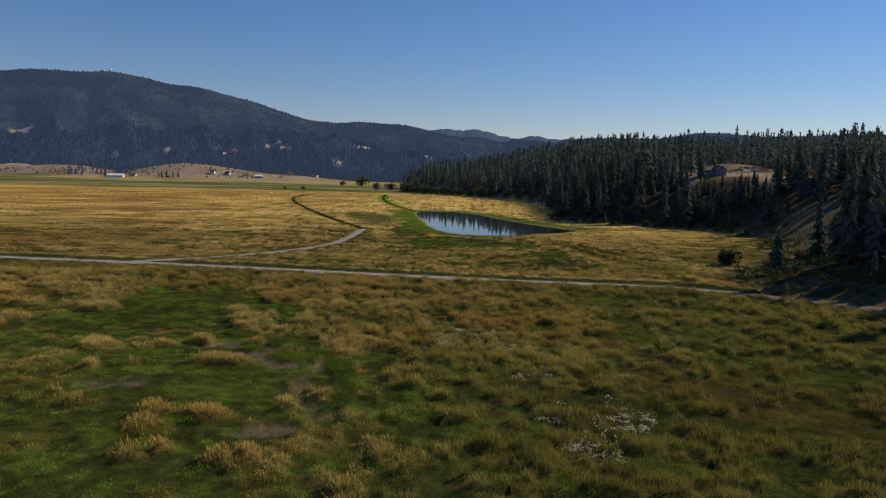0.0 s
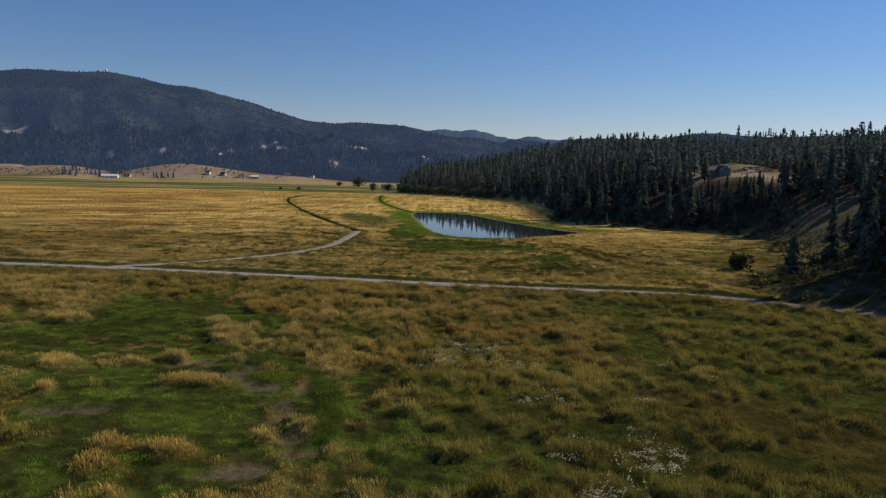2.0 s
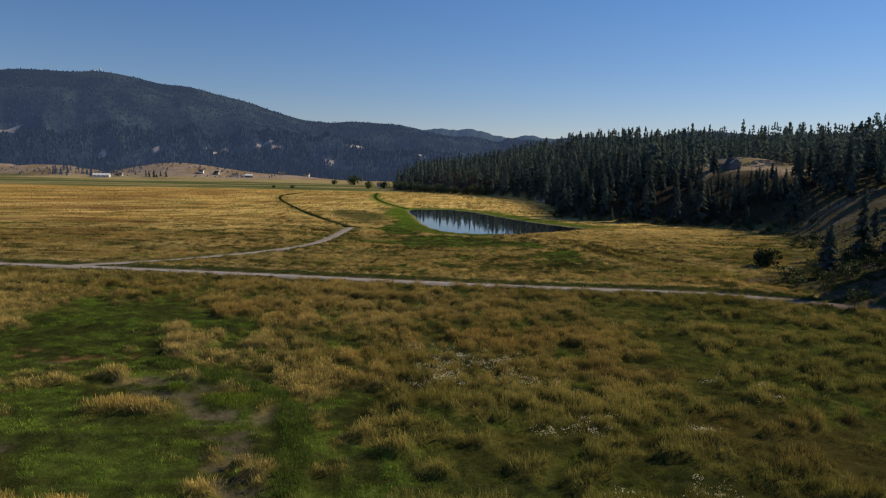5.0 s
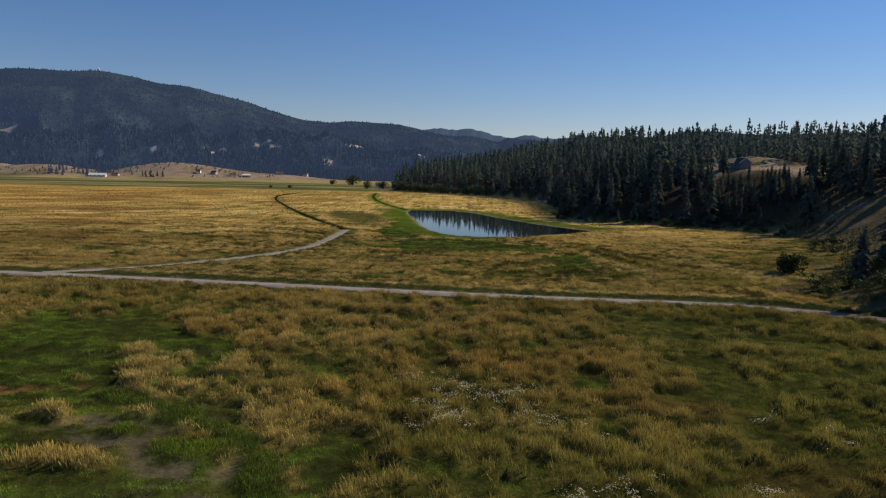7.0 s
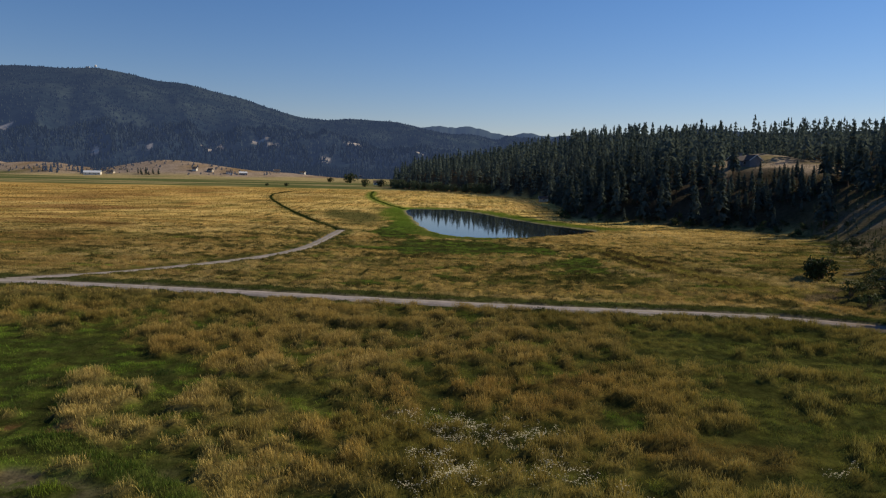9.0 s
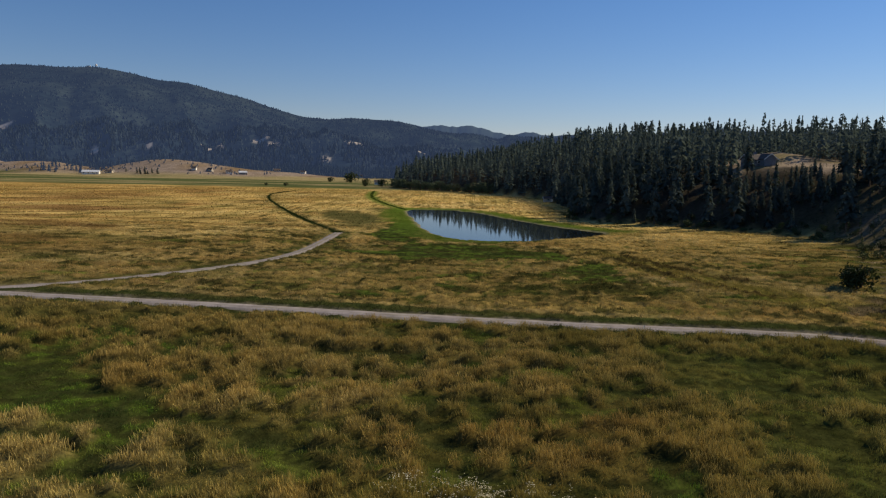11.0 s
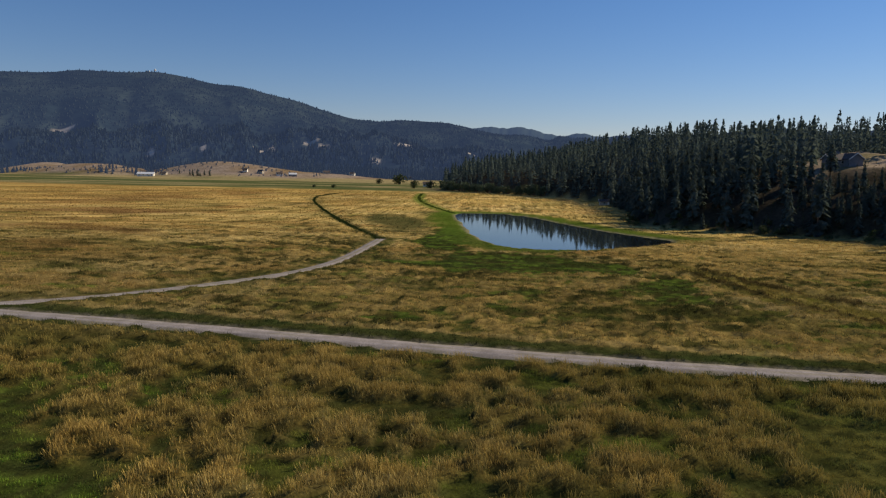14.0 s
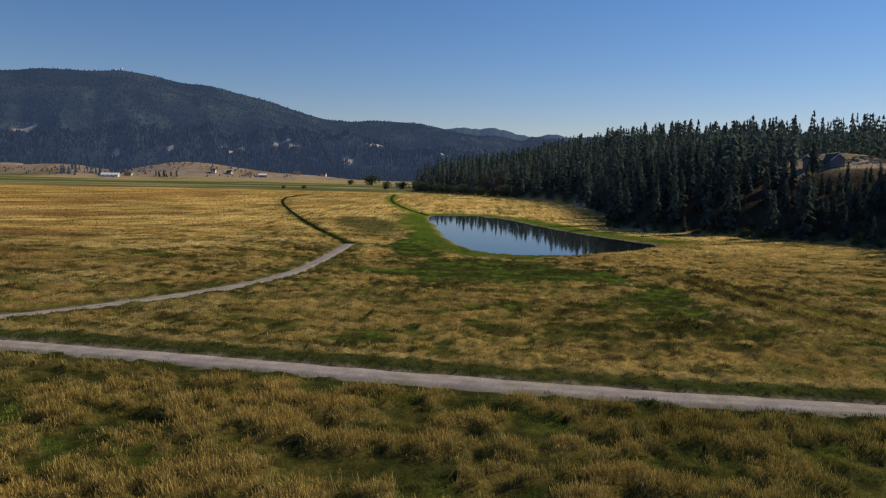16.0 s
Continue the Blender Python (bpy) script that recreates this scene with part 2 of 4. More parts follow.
def cover(x, y):
    """Colour of the plants or soil with some shade painted in, the plants' height, and how closely they stand."""
    n = len(x)
    far = step(140, 520, y)
    right = np.maximum(step(4, 34, x) * step(132, 112, y), 0.85 * step(-10, 1, x) * step(90, 66, y))
    beyond = step(126, 134, y + 0.19 * x)
    wide = fbm(x / 15, y / 9, 3, 4)
    clump = 0.62 * fbm(x / 2.9, y / 2.5, 3, 1) + 0.38 * wide
    broad = 0.5 * fbm(x / 6.0, y / 4.4, 4, 6) + 0.5 * wide
    middle = step(-48, -24, x) * step(250, 190, y)
    clump = clump + (broad - clump) * (0.65 - 0.4 * middle) * beyond
    bias = 0.055 + 0.03 * (1 - beyond) + (0.09 - 0.045 * middle) * beyond + 0.04 * far - 0.06 * right + 0.05 * step(96, 108, y) * (1 - beyond)
    hollow = np.maximum(spots(x, y, GREENS, 0.8, 6), spots(x, y, HOLLOWS, 0.95, 4) * (1 - 0.75 * beyond * step(0.47, 0.58, fbm(x / 5, y / 2.6, 4, 83))))
    tall = step(0.455 + 0.005 * beyond, 0.525 - 0.005 * beyond, clump + bias - (0.2 + 0.16 * beyond) * hollow)
    lawn = spots(x, y, HOLLOWS[1:5], 0.7, 5)
    mound = spots(x, y, [(*row, 0, 1.0) for row in TUSSOCKS], 0.45, 2.0)
    tall = np.maximum(tall * (1 - 0.93 * lawn), mound)
    tone = fbm(x / 40, y / 26, 4, 8)
    fine = fbm(x / 1.3, y / 1.3, 3, 21)
    gold = mix(mix(np.tile(GOLD, (n, 1)), STRAW, step(0.42, 0.72, tone + 0.5 * (fine - 0.5))), OCHRE, step(0.5, 0.75, fbm(x / 22, y / 15, 4, 31)))
    gold = mix(gold, OCHRE, 0.55 * step(-60, -220, x) * step(200, 420, y))
    gold = mix(gold, (0.36, 0.275, 0.08), 0.6 * (1 - beyond) * step(95, 112, y))
    gold = mix(gold, (0.29, 0.25, 0.06), 0.6 * right + 0.4 * (1 - beyond) * step(112, 90, y))
    gold = mix(gold, (0.19, 0.175, 0.042), 0.6 * right * step(104, 84, y))
    gold = mix(gold, (0.24, 0.21, 0.05), 0.5 * step(8, 26, x) * step(128, 120, y) * step(96, 106, y))
    gold = mix(gold, OLIVE, 0.7 * step(0.52, 0.66, fbm(x / 12, y / 7, 4, 34)))
    low = mix(np.tile(OLIVE, (n, 1)), GREEN, np.clip(step(0.42, 0.6, fbm(x / 11, y / 8, 3, 14)) * 0.7 + hollow, 0, 1))
    low = mix(low, SEDGE, step(0.48, 0.6, 0.5 * fbm(x / 4, y / 3, 3, 41) + 0.5 * fbm(x / 1.2, y / 0.9, 2, 44)) * 0.9)
    low = mix(low, GOLD, (0.45 * far + 0.10) * (1 - hollow) * (1 - right) * (1 - 0.7 * middle))
    low = mix(low, SEDGE, 0.2 * right * step(104, 84, y))
    low = mix(low, (0.18, 0.18, 0.042), 0.7 * right * step(76, 92, y))
    # shade in the gaps between tufts, darkened into the low growth's colour
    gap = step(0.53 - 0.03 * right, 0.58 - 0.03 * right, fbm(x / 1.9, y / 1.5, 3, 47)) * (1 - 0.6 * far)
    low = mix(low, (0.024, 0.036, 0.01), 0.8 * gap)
    tall = tall * (1 - (0.75 + 0.2 * (1 - beyond)) * step(0.57 - 0.03 * (1 - beyond), 0.63 - 0.05 * (1 - beyond), fbm(x / 2.5, y / 1.7, 3, 87)) * (1 - 0.7 * far))
    lump = np.maximum(step(0.1, 0.75, tufted(x, y)) * (1 - 0.1 * beyond) * (1 - 0.6 * lawn), 0.9 * mound)
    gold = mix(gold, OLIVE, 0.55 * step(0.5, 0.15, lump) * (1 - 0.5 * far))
    # shadow lines and dark growth between clumps, painted as dark streaks
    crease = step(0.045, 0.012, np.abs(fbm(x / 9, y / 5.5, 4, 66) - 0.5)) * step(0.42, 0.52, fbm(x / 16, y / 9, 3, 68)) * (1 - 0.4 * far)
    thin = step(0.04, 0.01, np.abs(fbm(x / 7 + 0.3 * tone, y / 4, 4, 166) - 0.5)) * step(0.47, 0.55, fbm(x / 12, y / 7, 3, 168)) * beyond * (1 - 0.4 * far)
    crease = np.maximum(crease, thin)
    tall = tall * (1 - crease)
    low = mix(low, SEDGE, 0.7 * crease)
    low = mix(low, (0.05, 0.09, 0.014), 0.55 * lawn * step(0.52, 0.45, fbm(x / 1.1, y / 0.75, 3, 93)))
    low = mix(low, SEDGE, 0.2 * beyond * middle)
    gold = mix(gold, STRAW, 0.4 * beyond * (1 - 0.45 * middle) * (1 - 0.5 * far))
    gold = gold * (1 - 0.33 * beyond * step(240, 160, y) - 0.13 * (1 - beyond) * step(98, 108, y))[:, None]
    wave = fbm(x / 11 + 0.5 * tone, y / 8, 5, 63)
    gold = gold * (1 + beyond * (0.3 + 0.9 * (wave - 0.5)))[:, None]
    streak = step(0.5, 0.62, fbm(x / 34, y / 6, 4, 77)) * beyond
    gold = mix(gold, (0.30, 0.165, 0.045), 0.5 * streak * step(-10, -60, x))
    col = mix(low, gold, tall)
    stand = np.maximum(tall, beyond * np.maximum(crease, 0.6) * (1 - hollow))
    hgt = 0.2 + 0.34 * lump * (1 - 0.6 * gap * (1 - tall) * (1 - beyond)) + stand * (0.2 + 0.6 * lump) * (1 - 0.25 * beyond)
    hgt = hgt + 0.2 * step(0.5, 0.6, fbm(x / 1.1, y / 0.75, 3, 93)) * np.maximum(lawn, 0.4 * (1 - beyond))
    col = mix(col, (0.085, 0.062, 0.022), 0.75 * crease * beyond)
    close = np.ones(n)
    col = col * (1 + (1 - beyond) * (0.16 * step(84, 92, y) * step(122, 112, y) * step(8, 22, x) - 0.1 * step(74, 62, y) * step(-2, 6, x)))[:, None]
    w = spots(x, y, RUSTS, 0.9, 9)
    w = w * step(0.42, 0.54, fbm(x / 26, y / 11, 4, 51))
    col = mix(col, RUST, 0.65 * w)
    w = step(6.5, 2.0, to_line(x - 2.5, y, RUTS[0], 12)) * 0.55
    col = mix(col, (0.30, 0.24, 0.045), w)
    rut = np.minimum(to_line(x, y, RUTS[0], 12), to_line(x, y, RUTS[1], 12)) + 2.0 * (fbm(x / 4, y / 4, 2, 141) - 0.5)
    w = step(1.3, 0.8, rut) * step(0.34, 0.42, fbm(x / 6, y / 9, 2, 143))
    col, hgt = mix(col, (0.065, 0.042, 0.018), 0.88 * w), hgt * (1 + 0.35 * w)
    w = step(0.64, 0.69, fbm(x / 4.6, y / 2.1, 2, 187)) * beyond * step(260, 220, y) * step(0.4, 0.5, fbm(x / 18, y / 14, 2, 189)) * step(44, 30, x)
    col, hgt = mix(col, (0.045, 0.05, 0.014), 0.85 * w), hgt * (1 + 0.3 * w)
    w = spots(x, y, MARSH, 0.5, 8)
    col, hgt = mix(col, (0.085, 0.088, 0.03), 0.9 * w), hgt * (1 - 0.3 * w)
    for rows, paint in ((MUDS, MUD), (CLAYS, CLAY)):
        w = spots(x, y, rows, 0.55, 3) * step(0.41, 0.47, fbm(x / 2.0, y / 1.6, 4, 71))
        col, hgt, close = mix(col, paint, 0.92 * w), hgt * (1 - 0.8 * w), close * (1 - 0.92 * w)
    d = to_line(x, y, GULLY, 8) + 3.2 * (fbm(x / 2.2, y / 1.8, 4, 73) - 0.5)
    w = step(2.0, 1.2, d) * step(0.36, 0.44, fbm(x / 1.1, y / 0.8, 3, 74))
    col, hgt, close = mix(col, MUD, 0.92 * w), hgt * (1 - 0.85 * w), close * (1 - 0.9 * w)
    d = to_line(x, y, BANK, 8) + 1.4 * (fbm(x / 2, y / 2, 3, 75) - 0.5)
    w = step(1.5, 0.7, d)
    col, hgt = mix(col, (0.07, 0.105, 0.018), 0.9 * w), hgt * (1 - w) + 0.75 * w
    w = spots(x, y, [(*row, 0, 1.0) for row in ISLETS], 0.4, 1.5)
    col, hgt, close = mix(col, (0.12, 0.165, 0.02), w), hgt * (1 - w) + 0.7 * w, np.maximum(close, w)
    # wet edge of the pond, ditches, verges
    s = shore(x, y)
    w = step(9, 2.5, s - (4 * step(26, 8, x) - 5 * step(16, 30, x)) * step(300, 200, y) + 9 * (fbm(x / 6, y / 6, 3, 27) - 0.5))
    col, hgt = mix(col, (0.098, 0.158, 0.022), 0.9 * w * step(0.25, 0.45, fine + 0.5 * w)), hgt * (1 - 0.45 * w)
    w = step(13, 8, s + 6 * (fbm(x / 5, y / 8, 3, 28) - 0.5)) * step(0.5, 2.5, s) * step(242, 256, y + 0.4 * (x - 50))
    col, hgt = mix(col, (0.10, 0.15, 0.02), 0.85 * w), hgt * (1 - 0.3 * w)
    w = step(1.6, -0.5, s)
    col, hgt, close = mix(col, (0.30, 0.25, 0.18), 0.85 * w), hgt * (1 - w), close * (1 - w)
    d = to_line(x, y, DITCH, 12)
    w = step(1.9, 0.9, d)
    col, hgt = mix(col, SEDGE, 0.95 * w), hgt + 0.45 * w
    d = to_line(x, y, FAR_DITCH, 12)
    w = step(5, 2, d)
    col = mix(col, GREEN, 0.8 * w)
    road = to_line(x, y, ROAD, 12)
    track = np.minimum(to_line(x, y, TRACK, 12), to_line(x, y, LANE, 12) + 1.0)
    w = step(4.2 + 1.2 * beyond, 3.4 + 1.2 * beyond, road + 1.6 * (fine - 0.5)) * step(1.25, 1.7, road)
    col, hgt = mix(col, SEDGE, 0.9 * w), hgt * (1 - 0.4 * w) + 0.22 * w * beyond
    w = step(7.2, 6.2, road) * step(5.0, 5.6, road) * beyond
    col, hgt = mix(col, STRAW, 0.6 * w), hgt * (1 - 0.1 * w)
    w = np.maximum(step(2.05 + 0.3 * step(20, 40, x), 1.5 + 0.3 * step(20, 40, x), road + 0.4 * (fine - 0.5)), step(1.55, 1.0, track + 0.5 * (fine - 0.5)))
    close, hgt = close * (1 - w), hgt * (1 - 0.8 * w)
    col = mix(col, (0.27, 0.23, 0.17), w)
    w = step(4.4, 2.6, track) * step(1.0, 1.8, track)
    col, hgt = mix(col, SEDGE, 0.6 * w), hgt * (1 - 0.3 * w)
    # far fields
    edge = y + 0.12 * x + 30 * (fbm(x / 90, y / 90, 3, 81) - 0.5)
    w = step(585, 610, edge)
    col = mix(col, mix(np.tile((0.10, 0.13, 0.05), (n, 1)), PALE, step(0.54, 0.68, fbm(x / 160, y / 25, 3, 91))), 0.95 * w)
    w = step(800, 830, edge + 0.25 * x)
    col = mix(col, mix(np.tile(PALE, (n, 1)), (0.10, 0.13, 0.05), step(0.5, 0.62, fbm(x / 160, y / 40, 3, 95))), 0.9 * w)
    knoll = np.zeros(n)
    for cx, cy, rx, ry, h in KNOLLS:
        knoll = np.maximum(knoll, np.exp(-((x - cx) / rx) ** 2 - ((y - cy) / ry) ** 2))
    w = step(0.06, 0.2, knoll) * (y > 600)
    col = mix(col, mix(np.tile(DRY, (n, 1)), (0.30, 0.21, 0.12), step(0.4, 0.65, fbm(x / 25, y / 25, 4, 99))), w)
    # the hill: needles, dry grass and dust under the pines, with the bank's shade painted in
    up = hill(x, y)[1]
    w = step(0, 5, up)
    floor = mix(np.tile(NEEDLES, (n, 1)), DRY, step(0.48, 0.62, fbm(x / 16, y / 9, 4, 111)))
    floor = mix(floor, (0.27, 0.18, 0.115), step(0.45, 0.6, fbm(x / 9, y / 5, 3, 115)) * 0.5)
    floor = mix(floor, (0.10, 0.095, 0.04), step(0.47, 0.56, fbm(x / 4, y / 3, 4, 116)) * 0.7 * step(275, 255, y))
    # darker floor beyond y 240, from the hill's foot upwards
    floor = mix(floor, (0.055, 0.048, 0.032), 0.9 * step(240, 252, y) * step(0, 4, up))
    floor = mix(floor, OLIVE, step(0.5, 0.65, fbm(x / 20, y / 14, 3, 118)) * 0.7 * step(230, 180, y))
    # shade on the low bank, put into the floor colour
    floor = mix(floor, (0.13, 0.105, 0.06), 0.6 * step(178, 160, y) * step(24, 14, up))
    floor = mix(floor, (0.17, 0.145, 0.08), 0.55 * step(262, 244, y))
    yard = spots(x, y, YARDS, 0.7, 5)
    floor = mix(floor, mix(np.tile((0.46, 0.36, 0.26), (n, 1)), OLIVE, step(0.5, 0.6, fbm(x / 7, y / 4, 3, 131)) * 0.6), 0.9 * yard)
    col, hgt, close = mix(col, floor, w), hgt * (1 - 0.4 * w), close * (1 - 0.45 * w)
    # dark brush ground with the bank's shade in its colour, broken by bare soil
    w = spots(x, y, SHADED_THICKET, 0.7, 4) * step(2.0, 3.2, road)
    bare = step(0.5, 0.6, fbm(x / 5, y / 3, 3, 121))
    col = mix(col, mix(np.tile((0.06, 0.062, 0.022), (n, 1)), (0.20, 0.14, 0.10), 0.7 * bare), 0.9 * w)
    close = close * (1 - 0.5 * w * bare)
    return col, hgt, close


# ---- materials ----
def material(name, rough=0.8, spec=0.25):
    m = bpy.data.materials.new(name)
    m.use_nodes = True
    b = m.node_tree.nodes["Principled BSDF"]
    b.inputs["Roughness"].default_value = rough
    b.inputs["Specular IOR Level"].default_value = spec
    return m, m.node_tree.nodes, m.node_tree.links, b


def ramp(nodes, links, source, low, high, a=0.35, b=0.65):
    r = nodes.new("ShaderNodeValToRGB")
    r.color_ramp.elements[0].position, r.color_ramp.elements[1].position = a, b
    r.color_ramp.elements[0].color, r.color_ramp.elements[1].color = (*low, 1), (*high, 1)
    links.new(source, r.inputs[0])
    return r.outputs[0]


def noise_node(nodes, links, scale, detail=5.0, coords="Position"):
    geo = nodes.new("ShaderNodeNewGeometry") if coords == "Position" else nodes.new("ShaderNodeTexCoord")
    t = nodes.new("ShaderNodeTexNoise")
    t.inputs["Scale"].default_value, t.inputs["Detail"].default_value = scale, detail
    links.new(geo.outputs[coords], t.inputs["Vector"])
    return t.outputs[0]


def multiply(nodes, links, a, b, amount=1.0):
    m = nodes.new("ShaderNodeMix")
    m.data_type, m.blend_type = "RGBA", "MULTIPLY"
    m.inputs[0].default_value = amount
    links.new(a, m.inputs[6])
    links.new(b, m.inputs[7])
    return m.outputs[2]


def bump(nodes, links, b, source, strength, distance):
    node = nodes.new("ShaderNodeBump")
    node.inputs["Strength"].default_value, node.inputs["Distance"].default_value = strength, distance
    links.new(source, node.inputs["Height"])
    links.new(node.outputs[0], b.inputs["Normal"])


def tinted(name, scales, rough=0.9, relief=0.25, leaf=0.0):
    """A surface that takes its colour from the mesh's own tint, with grain at two scales."""
    m, nodes, links, b = material(name, rough, 0.0)
    a = nodes.new("ShaderNodeAttribute")
    a.attribute_name = "tint"
    col = a.outputs["Color"]
    for scale, low, high in scales:
        col = multiply(nodes, links, col, ramp(nodes, links, noise_node(nodes, links, scale), (low,) * 3, (high,) * 3))
    links.new(col, b.inputs["Base Color"])
    if relief:
        bump(nodes, links, b, noise_node(nodes, links, 1.3, 8), 0.7, relief)
    if leaf:
        t = nodes.new("ShaderNodeBsdfTranslucent")
        mx = nodes.new("ShaderNodeMixShader")
        mx.inputs[0].default_value = leaf
        links.new(col, t.inputs[0])
        links.new(b.outputs[0], mx.inputs[1])
        links.new(t.outputs[0], mx.inputs[2])
        links.new(mx.outputs[0], nodes["Material Output"].inputs[0])
    return m


M_GROUND = tinted("meadow_soil", [(0.9, 0.72, 1.15), (0.11, 0.85, 1.1), (5.0, 0.75, 1.15)])
M_GRASS = tinted("grass_blades", [(0.5, 0.85, 1.1)], 0.75, 0.0, 0.2)


def plain(name, low, high, scale=3.0, rough=0.85, relief=0.02, vary=0.0, spec=0.25, leaf=0.0):
    """Two close tones mixed by grain, with fine relief."""
    m, nodes, links, b = material(name, rough, spec)
    col = ramp(nodes, links, noise_node(nodes, links, scale, 6), low, high)
    if vary:
        for source in ("ShaderNodeObjectInfo", "ShaderNodeNewGeometry"):
            info = nodes.new(source)
            out = info.outputs["Random"] if source == "ShaderNodeObjectInfo" else info.outputs["Random Per Island"]
            col = multiply(nodes, links, col, ramp(nodes, links, out, (1 - vary, 1 - vary, 1 - vary), (1 + vary, 1 + vary * 0.8, 1 + vary * 0.5), 0, 1))
    links.new(col, b.inputs["Base Color"])
    if relief:
        bump(nodes, links, b, noise_node(nodes, links, scale * 6, 6), 0.6, relief)
    if leaf:
        t = nodes.new("ShaderNodeBsdfTranslucent")
        mx = nodes.new("ShaderNodeMixShader")
        mx.inputs[0].default_value = leaf
        links.new(col, t.inputs[0])
        links.new(b.outputs[0], mx.inputs[1])
        links.new(t.outputs[0], mx.inputs[2])
        links.new(mx.outputs[0], nodes["Material Output"].inputs[0])
    return m


M_NEEDLE = plain("pine_needles", (0.08, 0.108, 0.094), (0.13, 0.16, 0.138), 0.5, 0.9, 0, 0.14, 0.0, 0.35)
M_WOODS = plain("forest_needles", (0.066, 0.092, 0.084), (0.112, 0.143, 0.13), 0.12, 0.9, 0, 0.14, 0.0, 0.35)
M_LEAF = plain("shrub_leaves", (0.036, 0.056, 0.02), (0.066, 0.088, 0.034), 1.0, 0.7, 0, 0.3, 0.15, 0.2)
M_WILLOW = plain("willow_leaves", (0.07, 0.10, 0.05), (0.12, 0.15, 0.085), 1.0, 0.7, 0, 0.25, 0.15, 0.2)
M_BARK = plain("pine_bark", (0.09, 0.06, 0.042), (0.17, 0.11, 0.075), 4.0, 0.95, 0.03)
M_FAR = plain("far_forest", (0.011, 0.018, 0.018), (0.024, 0.033, 0.028), 0.0045, 0.9, 0, 0.12, 0.05)
M_FOOT = plain("foothill_forest", (0.014, 0.022, 0.021), (0.026, 0.036, 0.031), 0.01, 0.9, 0, 0.15, 0.05)
M_BLUE = tinted("farther_slope", [(0.006, 0.85, 1.12)], 0.95, 0)
M_SLOPE = tinted("far_slope", [(0.006, 0.8, 1.2), (0.03, 0.7, 1.25)], 0.95, 0)
M_GRAVEL = tinted("gravel", [(0.6, 0.82, 1.1), (7.0, 0.8, 1.15)], 0.95, 0.03)
M_WHITE = plain("white_paint", (0.72, 0.68, 0.6), (0.82, 0.78, 0.7), 2.0, 0.6, 0)
M_GREY = plain("grey_siding", (0.15, 0.155, 0.17), (0.2, 0.205, 0.22), 2.0, 0.7, 0.005)
M_TAN = plain("tan_siding", (0.42, 0.36, 0.28), (0.52, 0.45, 0.36), 2.0, 0.7, 0.005)
M_SHINGLE = plain("roof_shingles", (0.075, 0.06, 0.055), (0.12, 0.095, 0.085), 2.0, 0.9, 0.01)
M_TIN = plain("metal_roof", (0.62, 0.63, 0.64), (0.72, 0.73, 0.74), 1.0, 0.4, 0)
M_GLASS, _n, _l, _b = material("window_glass", 0.08, 0.6)
_b.inputs["Base Color"].default_value = (0.02, 0.025, 0.03, 1)
M_WATER, _n, _l, _b = material("pond_water", 0.04, 0.5)
_b.inputs["Base Color"].default_value = (0.010, 0.014, 0.016, 1)
_b.inputs["IOR"].default_value = 1.33
bump(_n, _l, _b, noise_node(_n, _l, 1.2, 3), 0.05, 0.02)


# air haze before the far range and distant woods, put in as faint blue emission
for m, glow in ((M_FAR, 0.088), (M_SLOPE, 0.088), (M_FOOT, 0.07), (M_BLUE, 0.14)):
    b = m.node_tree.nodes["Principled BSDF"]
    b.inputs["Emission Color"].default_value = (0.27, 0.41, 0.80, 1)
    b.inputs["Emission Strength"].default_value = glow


# ---- mesh helpers ----
def mesh_of(name, verts, faces, mat, tint=None, smooth=False):
    """A mesh from arrays; the faces all have the same number of corners."""
    me = bpy.data.meshes.new(name)
    verts, faces = np.asarray(verts, np.float32), np.asarray(faces, np.int32)
    k = faces.shape[1]
    me.vertices.add(len(verts))
    me.vertices.foreach_set("co", verts.ravel())
    me.loops.add(faces.size)
    me.loops.foreach_set("vertex_index", faces.ravel())
    me.polygons.add(len(faces))
    me.polygons.foreach_set("loop_start", np.arange(0, faces.size, k, dtype=np.int32))
    if smooth:
        me.polygons.foreach_set("use_smooth", np.ones(len(faces), bool))
    me.update(calc_edges=True)
    if tint is not None:
        layer = me.color_attributes.new("tint", "FLOAT_COLOR", "POINT")
        layer.data.foreach_set("color", np.c_[tint, np.ones(len(tint))].astype(np.float32).ravel())
    me.materials.append(mat)
    return me


def grow(start, stop, first, rate, most):
    out, size = [start], first
    while out[-1] < stop:
        out.append(out[-1] + size)
        size = min(size * rate, most if out[-1] < 900 else most * 20)
    return out


def grid(xs, ys):
    gx, gy = np.meshgrid(xs, ys)
    nx, ny = len(xs), len(ys)
    i = (np.arange(ny - 1)[:, None] * nx + np.arange(nx - 1)[None]).ravel()
    return gx.ravel(), gy.ravel(), np.stack([i, i + 1, i + nx + 1, i + nx], 1)


# ---- ground ----
side = np.array(grow(56, 4900, 0.6, 1.1, 26))
xs = np.r_[-side[::-1], np.arange(-55.5, 55.8, 0.5), side]
ahead = np.array(grow(240, 4900, 1.0, 1.08, 18))
ys = np.r_[-np.array(grow(22, 4000, 2, 1.12, 60))[::-1], np.arange(-20, 30.5, 1.6), np.arange(31, 130, 0.5), np.arange(130, 239.4, 0.85), ahead]
gx, gy, gf = grid(xs, ys)
gz = height(gx, gy)
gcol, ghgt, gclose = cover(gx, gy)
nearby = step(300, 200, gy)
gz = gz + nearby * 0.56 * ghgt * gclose
